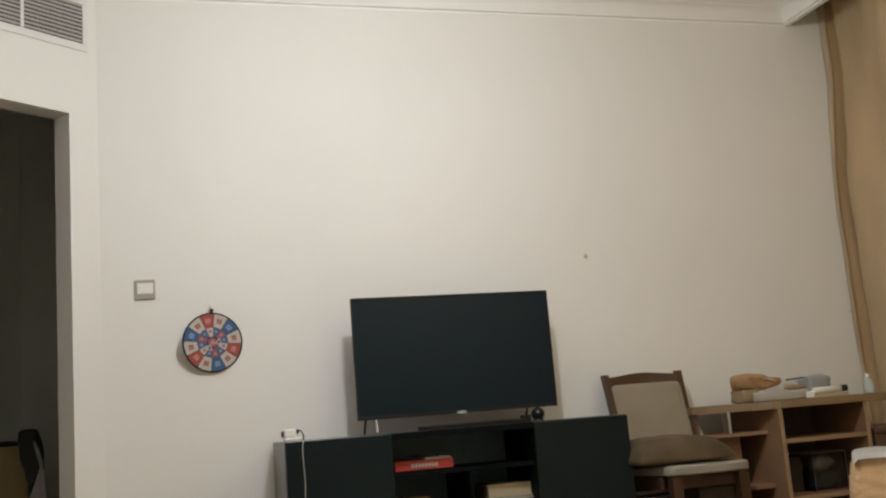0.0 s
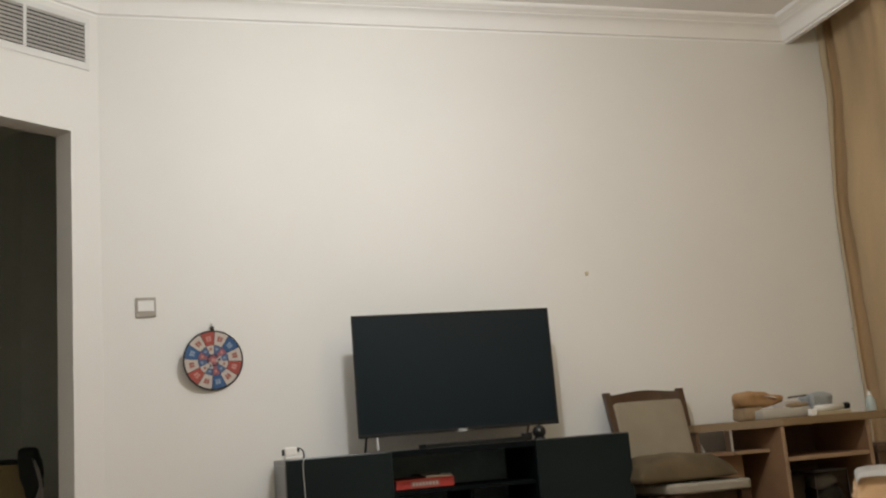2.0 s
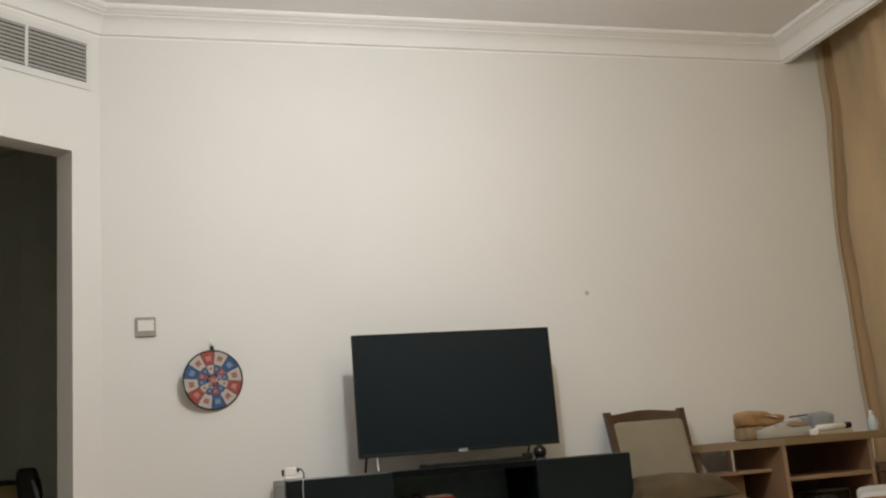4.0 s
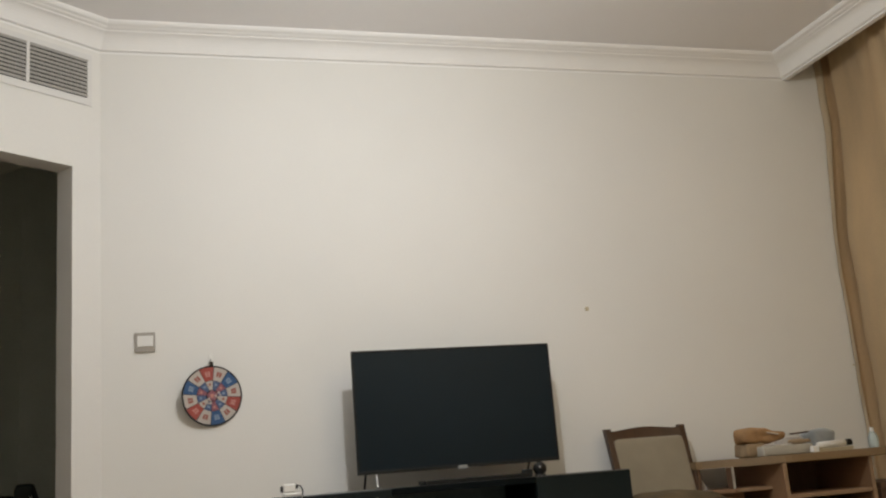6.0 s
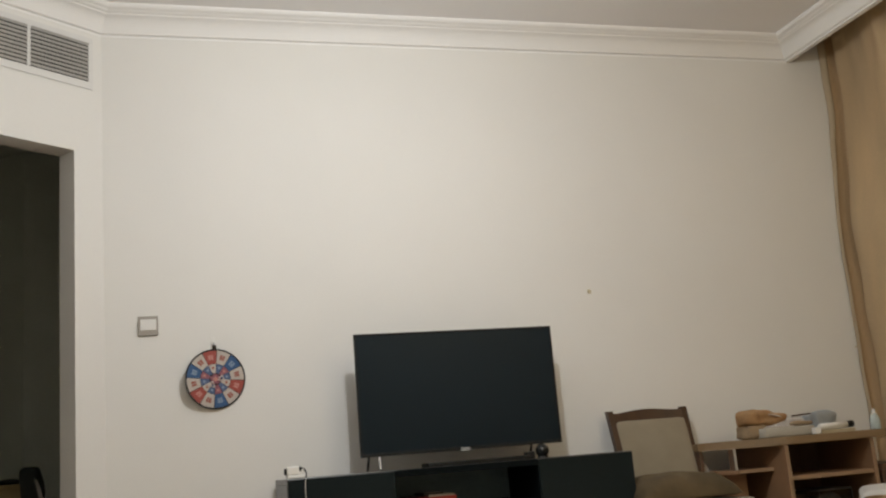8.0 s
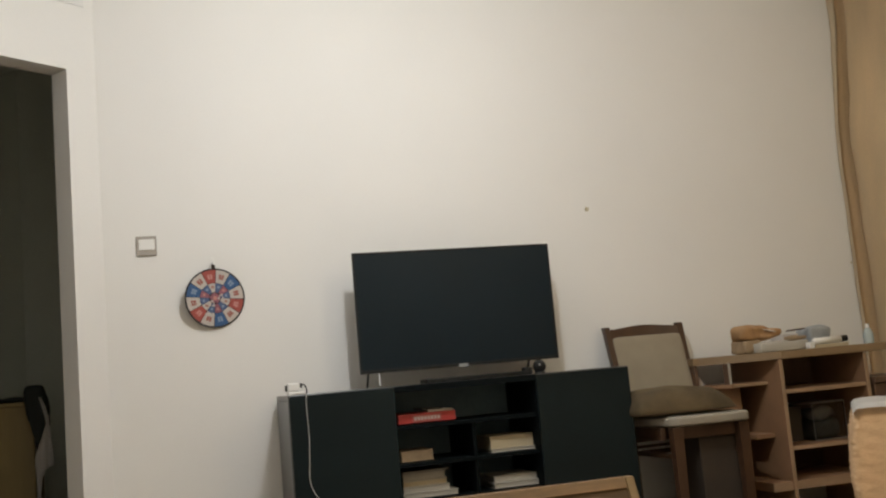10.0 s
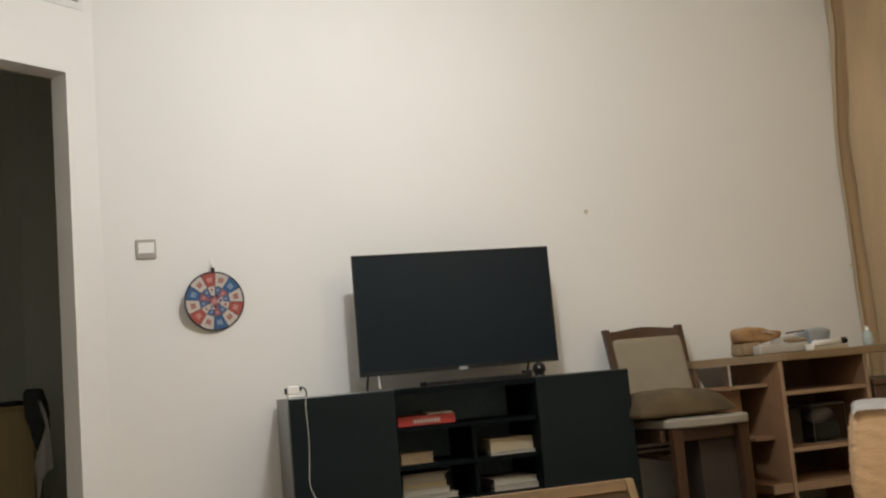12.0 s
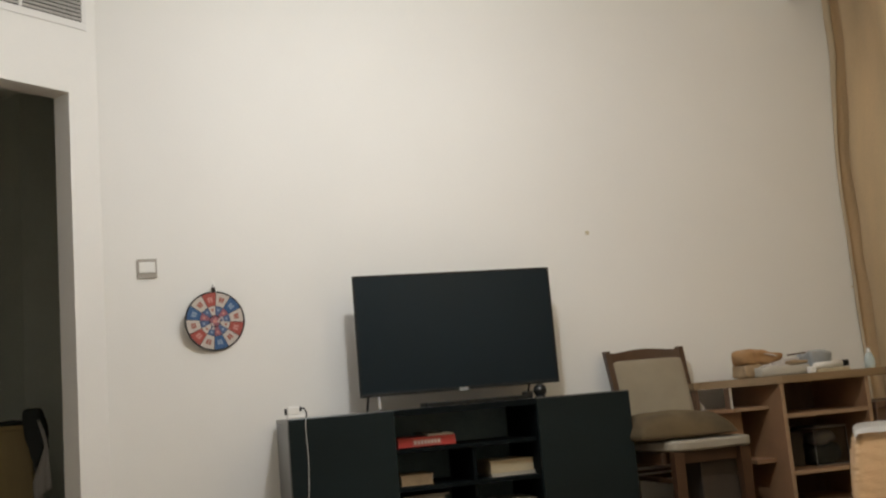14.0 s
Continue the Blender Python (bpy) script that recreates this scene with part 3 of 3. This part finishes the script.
# ---- dining chair ----
def dining_chair():
    c = thing("dining_chair", (2.28, 4.2, 0), "dark wooden dining chair with a grey-beige upholstered back", "chair")
    x0, x1 = 2.060, 2.476

    def lean(z):
        return 4.285 + max(0, (z - 0.46)) * 0.26

    for x, inward in ((x0, 1), (x1, -1)):
        pts = [(x + inward * 0.030 + inward * 0.03 * (1 - t), 4.33 - 0.02 * t + (0.03 * (1 - t)), 0.45 * t) for t in np.linspace(0, 1, 4)]
        pts = [(a, b - 0.02, z) for a, b, z in pts] + [(x + inward * (0.028 - 0.014 * (z - 0.45) / 0.5), lean(z), z) for z in np.linspace(0.5, 0.966, 7)]
        bm = bmesh.new()
        for p, q in zip(pts, pts[1:]):
            seg = boxed((-0.5, -0.5, 0), (0.5, 0.5, 1))
            for v in seg.verts:
                t = v.co.z
                v.co = Vector(p).lerp(Vector(q), t) + Vector((v.co.x * 0.027, v.co.y * 0.034, 0))
            me = bpy.data.meshes.new("piece")
            seg.to_mesh(me)
            bm.from_mesh(me)
            seg.free()
        bmesh.ops.remove_doubles(bm, verts=bm.verts, dist=0.001)
        part("back_post", bm, WALNUT, c)
    # crest rail, arched
    bm, rows = bmesh.new(), []
    n = 16
    for i in range(n + 1):
        t = i / n
        x = x0 + 0.026 + (x1 - x0 - 0.052) * t
        arch = 0.014 * math.sin(math.pi * t) ** 2 - 0.010
        low = 0.906 + 0.010 * math.sin(math.pi * t)
        bow = 0.018 * math.sin(math.pi * t)
        rows.append([bm.verts.new((x, lean(z) + bow + dy, z)) for dy, z in ((-0.014, low), (0.014, low), (0.014, 0.964 + arch), (-0.014, 0.964 + arch))])
    for a, b in zip(rows, rows[1:]):
        for k in range(4):
            bm.faces.new((a[k], a[(k + 1) % 4], b[(k + 1) % 4], b[k]))
    bm.faces.new(rows[0]), bm.faces.new(rows[-1][::-1])
    part("crest_rail", bm, WALNUT, c)
    bm = puffy((x0 + 0.031, -0.028, 0.50), (x1 - 0.020, 0.020, 0.916), 24, 12)
    for v in bm.verts:
        v.co.y += lean(v.co.z) + 0.010
    part("back_pad", bm, UPHOLST, c, "grey-beige upholstered back", smooth=True)
    yf = 3.90
    part("seat_frame_front", boxed((x0 + 0.06, yf + 0.062, 0.445), (x1 - 0.02, yf + 0.084, 0.498), 0.003), WALNUT, c)
    part("seat_frame_back", boxed((x0 + 0.04, 4.27, 0.425), (x1 - 0.04, 4.29, 0.498), 0.003), WALNUT, c)
    for x in (x0 + 0.02, x1 - 0.042):
        part("seat_frame_side", boxed((x, yf + 0.085, 0.445), (x + 0.022, 4.27, 0.498), 0.003), WALNUT, c)
    bm = puffy((x0 - 0.005, yf + 0.005, 0.499), (x1 + 0.020, 4.31, 0.546), 7, 14, 0.006, 2)
    for v in bm.verts:
        near = (4.31 - v.co.y) / 0.405
        v.co.x += 0.048 * near * (x1 + 0.014 - v.co.x) / (x1 - x0)
    part("seat", bm, PAD, c, "pale grey upholstered seat", smooth=True)
    for x in (x0 + 0.072, x1 - 0.022):
        bm = boxed((-0.5, -0.5, 0), (0.5, 0.5, 1))
        for v in bm.verts:
            w = 0.048 if v.co.z > 0.5 else 0.034
            v.co = Vector((x + v.co.x * w, yf + 0.05 + v.co.y * w, v.co.z * 0.4985))
        part("front_leg", bm, WALNUT, c)
    for x in (x0 + 0.060, x1 - 0.030):
        part("side_stretcher", boxed((x - 0.010, yf + 0.066, 0.366), (x + 0.010, 4.29, 0.386), 0.003), WALNUT, c)
    part("back_stretcher", boxed((x0 + 0.05, 4.292, 0.362), (x1 - 0.05, 4.312, 0.384), 0.003), WALNUT, c)
    part("back_stretcher", boxed((x0 + 0.05, 4.292, 0.395), (x1 - 0.05, 4.312, 0.408), 0.003), WALNUT, c)
    # a flattened pillow, thin towards its seams, pushed against the back
    n, top, low = 30, [], []
    bm = bmesh.new()
    for i in range(n + 1):
        for side in (top, low):
            side.append([])
        for j in range(n + 1):
            u, v = 2 * i / n - 1, 2 * j / n - 1
            h = max(0.0, (1 - abs(u) ** 3.2) * (1 - abs(v) ** 3.2)) ** 0.55
            x = 2.222 + 0.252 * u * (1 - 0.07 * v * v)
            y = 4.115 + 0.165 * v * (1 - 0.09 * u * u)
            rise = 0.012 * noise.noise((x * 11, y * 11, 3)) * h + 0.010 * (1 - u)
            top[-1].append(bm.verts.new((x, y, 0.563 + 0.098 * h + rise)))
            low[-1].append(bm.verts.new((x, y, 0.562 - 0.013 * h)))
    for i in range(n):
        for j in range(n):
            bm.faces.new((top[i][j], top[i + 1][j], top[i + 1][j + 1], top[i][j + 1]))
            bm.faces.new((low[i][j], low[i][j + 1], low[i + 1][j + 1], low[i + 1][j]))
    bmesh.ops.remove_doubles(bm, verts=bm.verts, dist=0.0005)
    rim = [e for e in bm.edges if e.is_boundary]
    bmesh.ops.bridge_loops(bm, edges=rim)
    solo("cushion", bm, CUSHION, "soft olive-brown plush cushion on the chair seat", "cushion", smooth=True)


dining_chair()


# ---- desk ----
def desk():
    d = thing("desk", (2.9, 4.25, 0), "brown wood laminate computer desk with open shelves", "desk")
    top, th, yb = 0.783, 0.036, 4.47
    # top with a swept front: shallow at one end, deeper over the shelf unit
    front = [(2.452 + 0.345 * t, 4.30 - 0.262 * (t * t * (3 - 2 * t))) for t in np.linspace(0, 1, 12)] + [(3.372, 4.035)]
    bm = prism([(2.452, yb)] + front + [(3.372, yb)], "z", top - th, top)
    edges = [e for e in bm.edges if abs(e.verts[0].co.z - e.verts[1].co.z) < 1e-6]
    bmesh.ops.bevel(bm, geom=edges, offset=0.004, segments=2, affect="EDGES")
    part("top", bm, DESKTOP, d, "olive-brown desk top")
    under = top - th - 0.0005
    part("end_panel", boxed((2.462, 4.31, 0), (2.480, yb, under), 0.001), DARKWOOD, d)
    part("middle_panel", boxed((2.752, 4.055, 0), (2.772, yb, under), 0.001), DESKWOOD, d)
    part("end_panel", boxed((3.215, 4.055, 0), (3.235, yb, under), 0.001), DESKWOOD, d)
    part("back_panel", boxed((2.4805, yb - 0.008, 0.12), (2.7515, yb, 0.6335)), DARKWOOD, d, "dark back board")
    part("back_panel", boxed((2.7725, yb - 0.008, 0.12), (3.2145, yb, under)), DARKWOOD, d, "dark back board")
    # left bay
    div = part("divider", boxed((2.556, 4.170, 0.6505), (2.568, 4.215, under), 0.001), DARKWOOD, d)
    part("edge_strip", boxed((2.557, 4.164, 0.6505), (2.567, 4.1695, under), 0.001), GREYPAPER, div, "pale edge strip")
    part("shelf", prism([(2.4805, yb - 0.0085), (2.4805, 4.30), (2.56, 4.16), (2.7515, 4.16), (2.7515, yb - 0.0085)], "z", 0.634, 0.650), DESKWOOD, d)
    part("edge_strip", boxed((2.57, 4.1575, 0.6345), (2.7515, 4.1598, 0.6495), 0.0006), EDGEBAND, d, "paler front edge")
    part("shelf", prism([(2.65, yb - 0.0085), (2.65, 4.15), (2.7515, 4.15), (2.7515, yb - 0.0085)], "z", 0.390, 0.408), DESKWOOD, d)
    part("panel", boxed((2.4805, 4.235, 0.0), (2.648, 4.25, 0.6335), 0.001), DESKWOOD, d)
    # shelf unit
    for z in (0.588, 0.330):
        board = part("shelf", boxed((2.7725, 4.06, z), (3.2145, yb - 0.0085, z + 0.019), 0.001), DESKWOOD, d)
        part("edge_strip", boxed((2.7725, 4.0575, z + 0.0005), (3.2145, 4.0598, z + 0.0185), 0.0006), EDGEBAND, board, "paler front edge")
    part("base_board", boxed((2.65, 4.06, 0.155), (2.7515, yb - 0.0085, 0.195), 0.001), DESKWOOD, d)
    part("edge_strip", boxed((2.653, 4.0575, 0.156), (2.7515, 4.0598, 0.194), 0.0006), EDGEBAND, d, "paler front edge")
    part("edge_strip", boxed((2.7725, 4.0575, 0.156), (3.2145, 4.0598, 0.194), 0.0006), EDGEBAND, d, "paler front edge")
    for x in (2.752, 3.215):
        part("edge_strip", boxed((x + 0.0005, 4.0525, 0.001), (x + 0.0195, 4.0548, under), 0.0006), EDGEBAND, d, "paler front edge")
    part("base_board", boxed((2.7725, 4.06, 0.155), (3.2145, yb - 0.0085, 0.195), 0.001), DESKWOOD, d)


desk()


def desk_clutter():
    z = 0.7835
    bag = thing("paper_bag", (2.77, 4.22, z), "crumpled orange-brown bag on the desk", "bag")
    part("body", puffy((2.655, 4.17, z), (2.765, 4.30, z + 0.066), 7, 14, 0.020, 3), BROWNPAPER, bag, "grey-brown lower half", smooth=True)
    bm = puffy((2.644, 4.155, z + 0.052), (2.874, 4.27, z + 0.134), 4.5, 26, 0.022, 17)
    for v in bm.verts:
        t = ease(2.70, 2.87, v.co.x)
        v.co.z += (z + 0.084 - v.co.z) * 0.45 * t
        v.co.y += (4.205 - v.co.y) * 0.45 * t
    part("flap", bm, ORANGE, bag, smooth=True)
    part("tag", moved(boxed((-0.032, -0.03, -0.0015), (0.032, 0.03, 0.0015), 0.001), Matrix.Translation((2.800, 4.185, z + 0.110)) @ Matrix.Rotation(0.22, 4, "Y") @ Matrix.Rotation(0.35, 4, "X")), D_WHITE, bag, "folded white paper")
    solo("tissue_box", boxed((2.705, 4.11, z), (2.970, 4.30, z + 0.044), 0.006), GREYPAPER, "flat pale paper packet on the desk", "packet", smooth=True)
    solo("folded_leaflet", boxed((2.735, 4.115, z + 0.0445), (2.86, 4.24, z + 0.050), 0.001), D_WHITE, "folded pale leaflet on the packet", "leaflet")
    solo("small_cube", boxed((2.930, 4.055, z), (2.962, 4.085, z + 0.030), 0.004), WHITE, "small white plastic cube on the desk edge", "cube")
    solo("pencil", tube([(2.965, 4.27, z + 0.094), (3.07, 4.27, z + 0.100)], 0.004, 6), WALNUT, "dark wooden pencil lying across the pile", "pencil")
    solo("spectacle_case", puffy((2.885, 4.12, z + 0.0445), (2.985, 4.20, z + 0.068), 3, 8, 0.012, 12), BROWNPAPER, "small brown case on the packet", "case", smooth=True)
    solo("paper_pile", boxed((2.955, 4.305, z), (3.07, 4.40, z + 0.080), 0.004), D_WHITE, "small pile of pale papers", "papers", smooth=True)
    solo("pouch", puffy((3.05, 4.20, z), (3.175, 4.33, z + 0.100), 8, 12, 0.024, 15), BLUEGREY, "blue-grey soft pouch on the desk", "pouch", smooth=True)
    g = thing("glue_tube", (3.14, 4.13, z), "white tube with a black cap lying on the desk", "tube")
    part("body", tube([(3.005, 4.13, z + 0.030), (3.02, 4.13, z + 0.031), (3.155, 4.125, z + 0.034)], [0.012, 0.015, 0.016], 14), WHITE, g, smooth=True)
    part("cap", tube([(3.1555, 4.125, z + 0.034), (3.188, 4.124, z + 0.035)], 0.0155, 14), BEZEL, g, "black cap")
    solo("notebook", boxed((2.985, 4.085, z), (3.17, 4.19, z + 0.016), 0.001), PAPER, "thin cream notebook on the desk", "notebook")
    b = thing("small_bottle", (3.277, 4.075, z), "small clear bottle with a pale cap", "bottle")
    zz = z
    prof = ((0.0, 0.020), (0.004, 0.0235), (0.045, 0.0235), (0.064, 0.017), (0.074, 0.010))
    x, y = 3.277, 4.075
    part("body", tube([(x, y, zz + h) for h, _ in prof], [r for _, r in prof], 16), TEALCLEAR, b, smooth=True)
    part("cap", tube([(x, y, zz + 0.0745), (x, y, zz + 0.094)], [0.010, 0.008], 12), WHITE, b, "pale cap")
    # on the shelves
    k = thing("plastic_container", (3.06, 4.26, 0.349), "clear plastic storage container on the desk shelf", "container")
    lo, hi, t = (2.975, 4.16, 0.3495), (3.150, 4.34, 0.522), 0.003
    part("floor", boxed(lo, (hi[0], hi[1], lo[2] + t)), CLEAR, k)
    for a, c in (((lo[0], lo[1], lo[2] + t), (lo[0] + t, hi[1], hi[2])), ((hi[0] - t, lo[1], lo[2] + t), (hi[0], hi[1], hi[2])),
                 ((lo[0] + t, lo[1], lo[2] + t), (hi[0] - t, lo[1] + t, hi[2])), ((lo[0] + t, hi[1] - t, lo[2] + t), (hi[0] - t, hi[1], hi[2]))):
        part("side", boxed(a, c), CLEAR, k)
    part("lid", boxed((lo[0] - 0.003, lo[1] - 0.003, hi[2]), (hi[0] + 0.003, hi[1] + 0.003, hi[2] + 0.008), 0.002), FROSTED, k)
    for x in (lo[0] - 0.0045, hi[0] - 0.0005):
        part("corner_rib", boxed((x + 0.001, lo[1] - 0.003, lo[2]), (x + 0.004, lo[1] - 0.0005, hi[2]), 0.001), FROSTED, k)
    part("base_rib", boxed((lo[0] + 0.001, lo[1] - 0.004, lo[2]), (hi[0] - 0.001, lo[1] - 0.0005, lo[2] + 0.005), 0.001), FROSTED, k)
    solo("dark_pouch", puffy((2.985, 4.18, 0.353), (3.14, 4.32, 0.45), 4, 8, 0.01, 31), DARKBAG, "dark soft things inside the clear container", "pouch", smooth=True)
    # dull lump added to imitate hazy light spots in the clear plastic
    solo("haze_lump", puffy((2.983, 4.175, 0.440), (3.142, 4.30, 0.500), 2.6, 18, 0.03, 21), HAZEFILM, "dull lump imitating hazy light inside the clear container", "paper", smooth=True)
    solo("card_box", boxed((2.845, 4.235, 0.3495), (2.962, 4.42, 0.515), 0.003), DARKCARD, "plain dark card box on the desk shelf", "box")
    solo("paper_cone", tube([(2.515, 4.36, 0.6505), (2.512, 4.36, 0.69)], [0.020, 0.004], 10), D_WHITE, "small white paper cone on the shelf", "cone")


desk_clutter()


solo("storage_box", boxed((2.262, 3.990, 0.0), (2.500, 4.225, 0.452), 0.006), DARKCARD, "dark brown box on the floor under the chair", "box")


def dark_chest():
    c = thing("side_chest", (3.4, 4.2, 0), "dark brown wooden chest beside the desk", "chest")
    part("body", boxed((3.262, 4.06, 0.0), (3.55, 4.40, 0.595), 0.004), DARKWOOD, c)
    part("lid", boxed((3.255, 4.045, 0.5955), (3.555, 4.41, 0.625), 0.004), DARKWOOD, c)


dark_chest()


# ---- low wooden bench, its leaning back towards the television ----
def bench():
    t = thing("wooden_bench", (0.85, 2.4, 0), "low honey-brown wooden bench with a darker inset back", "bench")
    x0, x1, z1, yt = 0.25, 1.258, 0.4835, 2.60

    def lean_box(a, b, z0, z2, d0, d1, bevel=0.003):
        bm = boxed((a, d0, z0), (b, d1, z2), bevel)
        for v in bm.verts:
            v.co.y += yt - 0.45 * (z1 - v.co.z)
        return bm

    part("top_rail", lean_box(x0, x1 - 0.0265, z1 - 0.030, z1, 0.0, 0.022), BENCHRAIL, t, "streaked brown top rail")
    part("back_post", lean_box(x0, x0 + 0.026, 0.0, z1 - 0.0305, 0.0, 0.022), TABLEWOOD, t)
    part("back_post", lean_box(x1 - 0.026, x1, 0.0, z1, 0.0, 0.022), TABLEWOOD, t)
    part("inset_panel", lean_box(x0 + 0.0265, x1 - 0.0265, 0.22, z1 - 0.0305, 0.006, 0.014, 0.0), BENCHPANEL, t, "glossy brown inset panel")
    part("bottom_rail", lean_box(x0 + 0.0265, x1 - 0.0265, 0.18, 0.2195, 0.002, 0.02), TABLEWOOD, t)
    part("seat", boxed((x0, 2.02, 0.145), (x1, 2.42, 0.175), 0.004), TABLEWOOD, t)
    for a in (x0, x1 - 0.05):
        part("leg", boxed((a, 2.03, 0.0), (a + 0.05, 2.08, 0.1445), 0.003), TABLEWOOD, t)


bench()


# ---- armchair with a throw ----
def armchair():
    a = thing("armchair", (2.48, 3.1, 0), "armchair covered with a tan woven throw and a white cloth", "armchair")
    turn = Matrix.Translation((2.373, 2.976, 0)) @ Matrix.Rotation(radians(-37), 4, "Z")
    bm = puffy((-0.065, -0.02, 0.0), (0.110, 0.50, 0.578), 9, 80)
    for v in bm.verts:
        v.co.x += 0.006 * noise.noise((v.co.z * 60, v.co.y * 9, 2)) + 0.006 * noise.noise((v.co.z * 14, v.co.y * 5, 8))
        v.co.x += 0.0018 * math.sin(v.co.z * 300 + 2 * noise.noise((v.co.z * 8, v.co.y * 6, 3)))
        v.co.x -= 0.034 * math.sin(min(1.0, (0.58 - v.co.z) / 0.36) * 2.2) * (1 if v.co.x < 0 else 0)
        v.co.y += 0.004 * noise.noise((v.co.z * 40, v.co.x * 20, 5))
    part("arm", moved(bm, turn), THROW, a, "arm under a tan woven throw", smooth=True)
    part("seat_cushion", moved(puffy((0.112, 0.02, 0.22), (0.66, 0.52, 0.44), 6, 8), turn), THROW, a, smooth=True)
    part("base", moved(boxed((0.112, 0.03, 0.0), (0.66, 0.52, 0.219), 0.01), turn), WALNUT, a)
    part("arm", moved(puffy((0.662, -0.02, 0.0), (0.82, 0.50, 0.578), 9, 10), turn), THROW, a, smooth=True)
    # white cloth lying over the arm, its rim wavy
    bm, rows = bmesh.new(), []
    prof = [(-0.069, 0.552), (-0.067, 0.570), (-0.055, 0.582), (-0.02, 0.586), (0.03, 0.587), (0.08, 0.584), (0.106, 0.574), (0.116, 0.556), (0.119, 0.52), (0.121, 0.47)]
    for j in range(12):
        y = -0.026 + 0.40 * j / 11
        row = []
        for i, (x, z) in enumerate(prof):
            fall = 0.010 * noise.noise((x * 30, j * 0.7, 3)) * (1 if i in (0, 9) else 0.25)
            row.append(bm.verts.new((x, y + 0.006 * noise.noise((x * 25, 1, 1)), z + fall)))
        rows.append(row)
    lead = [bm.verts.new((v.co.x, v.co.y - 0.004, v.co.z - 0.012 - 0.012 * abs(noise.noise((v.co.x * 22, 4, 1))))) for v in rows[0]]
    rows.insert(0, lead)
    for r0, r1 in zip(rows, rows[1:]):
        for i in range(len(prof) - 1):
            bm.faces.new((r0[i], r0[i + 1], r1[i + 1], r1[i]))
    bmesh.ops.solidify(bm, geom=bm.faces[:], thickness=-0.004)
    solo("white_throw", moved(bm, turn), CLOTH, "white cloth draped over the arm of the armchair", "cloth", smooth=True)


armchair()


# ---- hall things ----
def hall_things():
    c = thing("hall_cabinet", (-0.95, 5.6, 0), "brown wooden cabinet standing in the dark hall", "cabinet")
    part("body", boxed((-1.35, 5.35, 0), (-0.588, 5.72, 0.838), 0.004), HALLWOOD, c)
    part("top", boxed((-1.37, 5.34, 0.8385), (-0.584, 5.73, 0.860), 0.004), HALLWOOD, c)
    solo("folded_coat", puffy((-0.86, 5.36, 0.8605), (-0.640, 5.60, 0.884), 3, 14, 0.012, 17), DARKBAG, "dark folded cloth lying on the hall cabinet", "cloth", smooth=True)
    # a black bag hanging over the cabinet's corner, drawn in to a tip at the bottom
    bm = puffy((-1, 5.19, 0.0), (1, 5.3425, 1.0), 5, 20)
    for v in bm.verts:
        k = v.co.z
        left = -0.566 - 0.057 * ease(0.0, 1.0, k) ** 0.7
        right = -0.560 + 0.052 * ease(0.0, 0.45, k) - 0.016 * ease(0.5, 1.0, k)
        v.co.x = (left + right) / 2 + v.co.x * (right - left) / 2 + 0.008 * noise.noise((k * 5, v.co.y * 20, 2))
        v.co.z = 0.625 + 0.31 * k
    solo("dark_bag", bm, DARKBAG, "dark cloth bag hanging at the corner of the cabinet", "bag", smooth=True)
    bm, rows = bmesh.new(), []
    for z, a, b in ((0.87, -0.546, -0.536), (0.82, -0.533, -0.516), (0.77, -0.520, -0.504), (0.745, -0.518, -0.502), (0.70, -0.533, -0.498), (0.65, -0.551, -0.494),
                    (0.59, -0.570, -0.489), (0.545, -0.570, -0.487), (0.525, -0.568, -0.524), (0.485, -0.566, -0.540), (0.42, -0.564, -0.548), (0.35, -0.562, -0.550)):
        rows.append([bm.verts.new((a + (b - a) * i / 6, 5.184 + 0.006 * math.sin(i * 1.9 + z * 9), z + 0.008 * math.sin(i * 1.3))) for i in range(7)])
    for r0, r1 in zip(rows, rows[1:]):
        for i in range(6):
            bm.faces.new((r0[i], r0[i + 1], r1[i + 1], r1[i]))
    bmesh.ops.solidify(bm, geom=bm.faces[:], thickness=0.003)
    solo("white_towel", bm, CLOTH, "white cloth hanging against the dark bag", "towel", smooth=True)


hall_things()


# ---- pendant: cord and holder above the bulb, hanging from the ceiling ----
def pendant():
    p = thing("pendant_lamp", (LAMP[0], LAMP[1], CEILING), "bare pendant lamp holder on a white cord", "lamp")
    part("cord", tube([(LAMP[0], LAMP[1], CEILING), (LAMP[0], LAMP[1], LAMP[2] + 0.13)], 0.003), CABLE, p)
    part("holder", tube([(LAMP[0], LAMP[1], LAMP[2] + 0.13), (LAMP[0], LAMP[1], LAMP[2] + 0.075)], [0.012, 0.02], 12), WHITE, p)


pendant()


# unseen cord and holder, made up to go with the fill light
def fill_lamp():
    x, y, z = FILL_BACK
    p = thing("fill_lamp", (x, y, CEILING), "made-up hanging lamp on a thin white cord, for the fill light", "lamp")
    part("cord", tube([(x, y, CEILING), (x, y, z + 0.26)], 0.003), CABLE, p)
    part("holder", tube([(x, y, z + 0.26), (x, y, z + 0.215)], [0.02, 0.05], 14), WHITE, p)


fill_lamp()
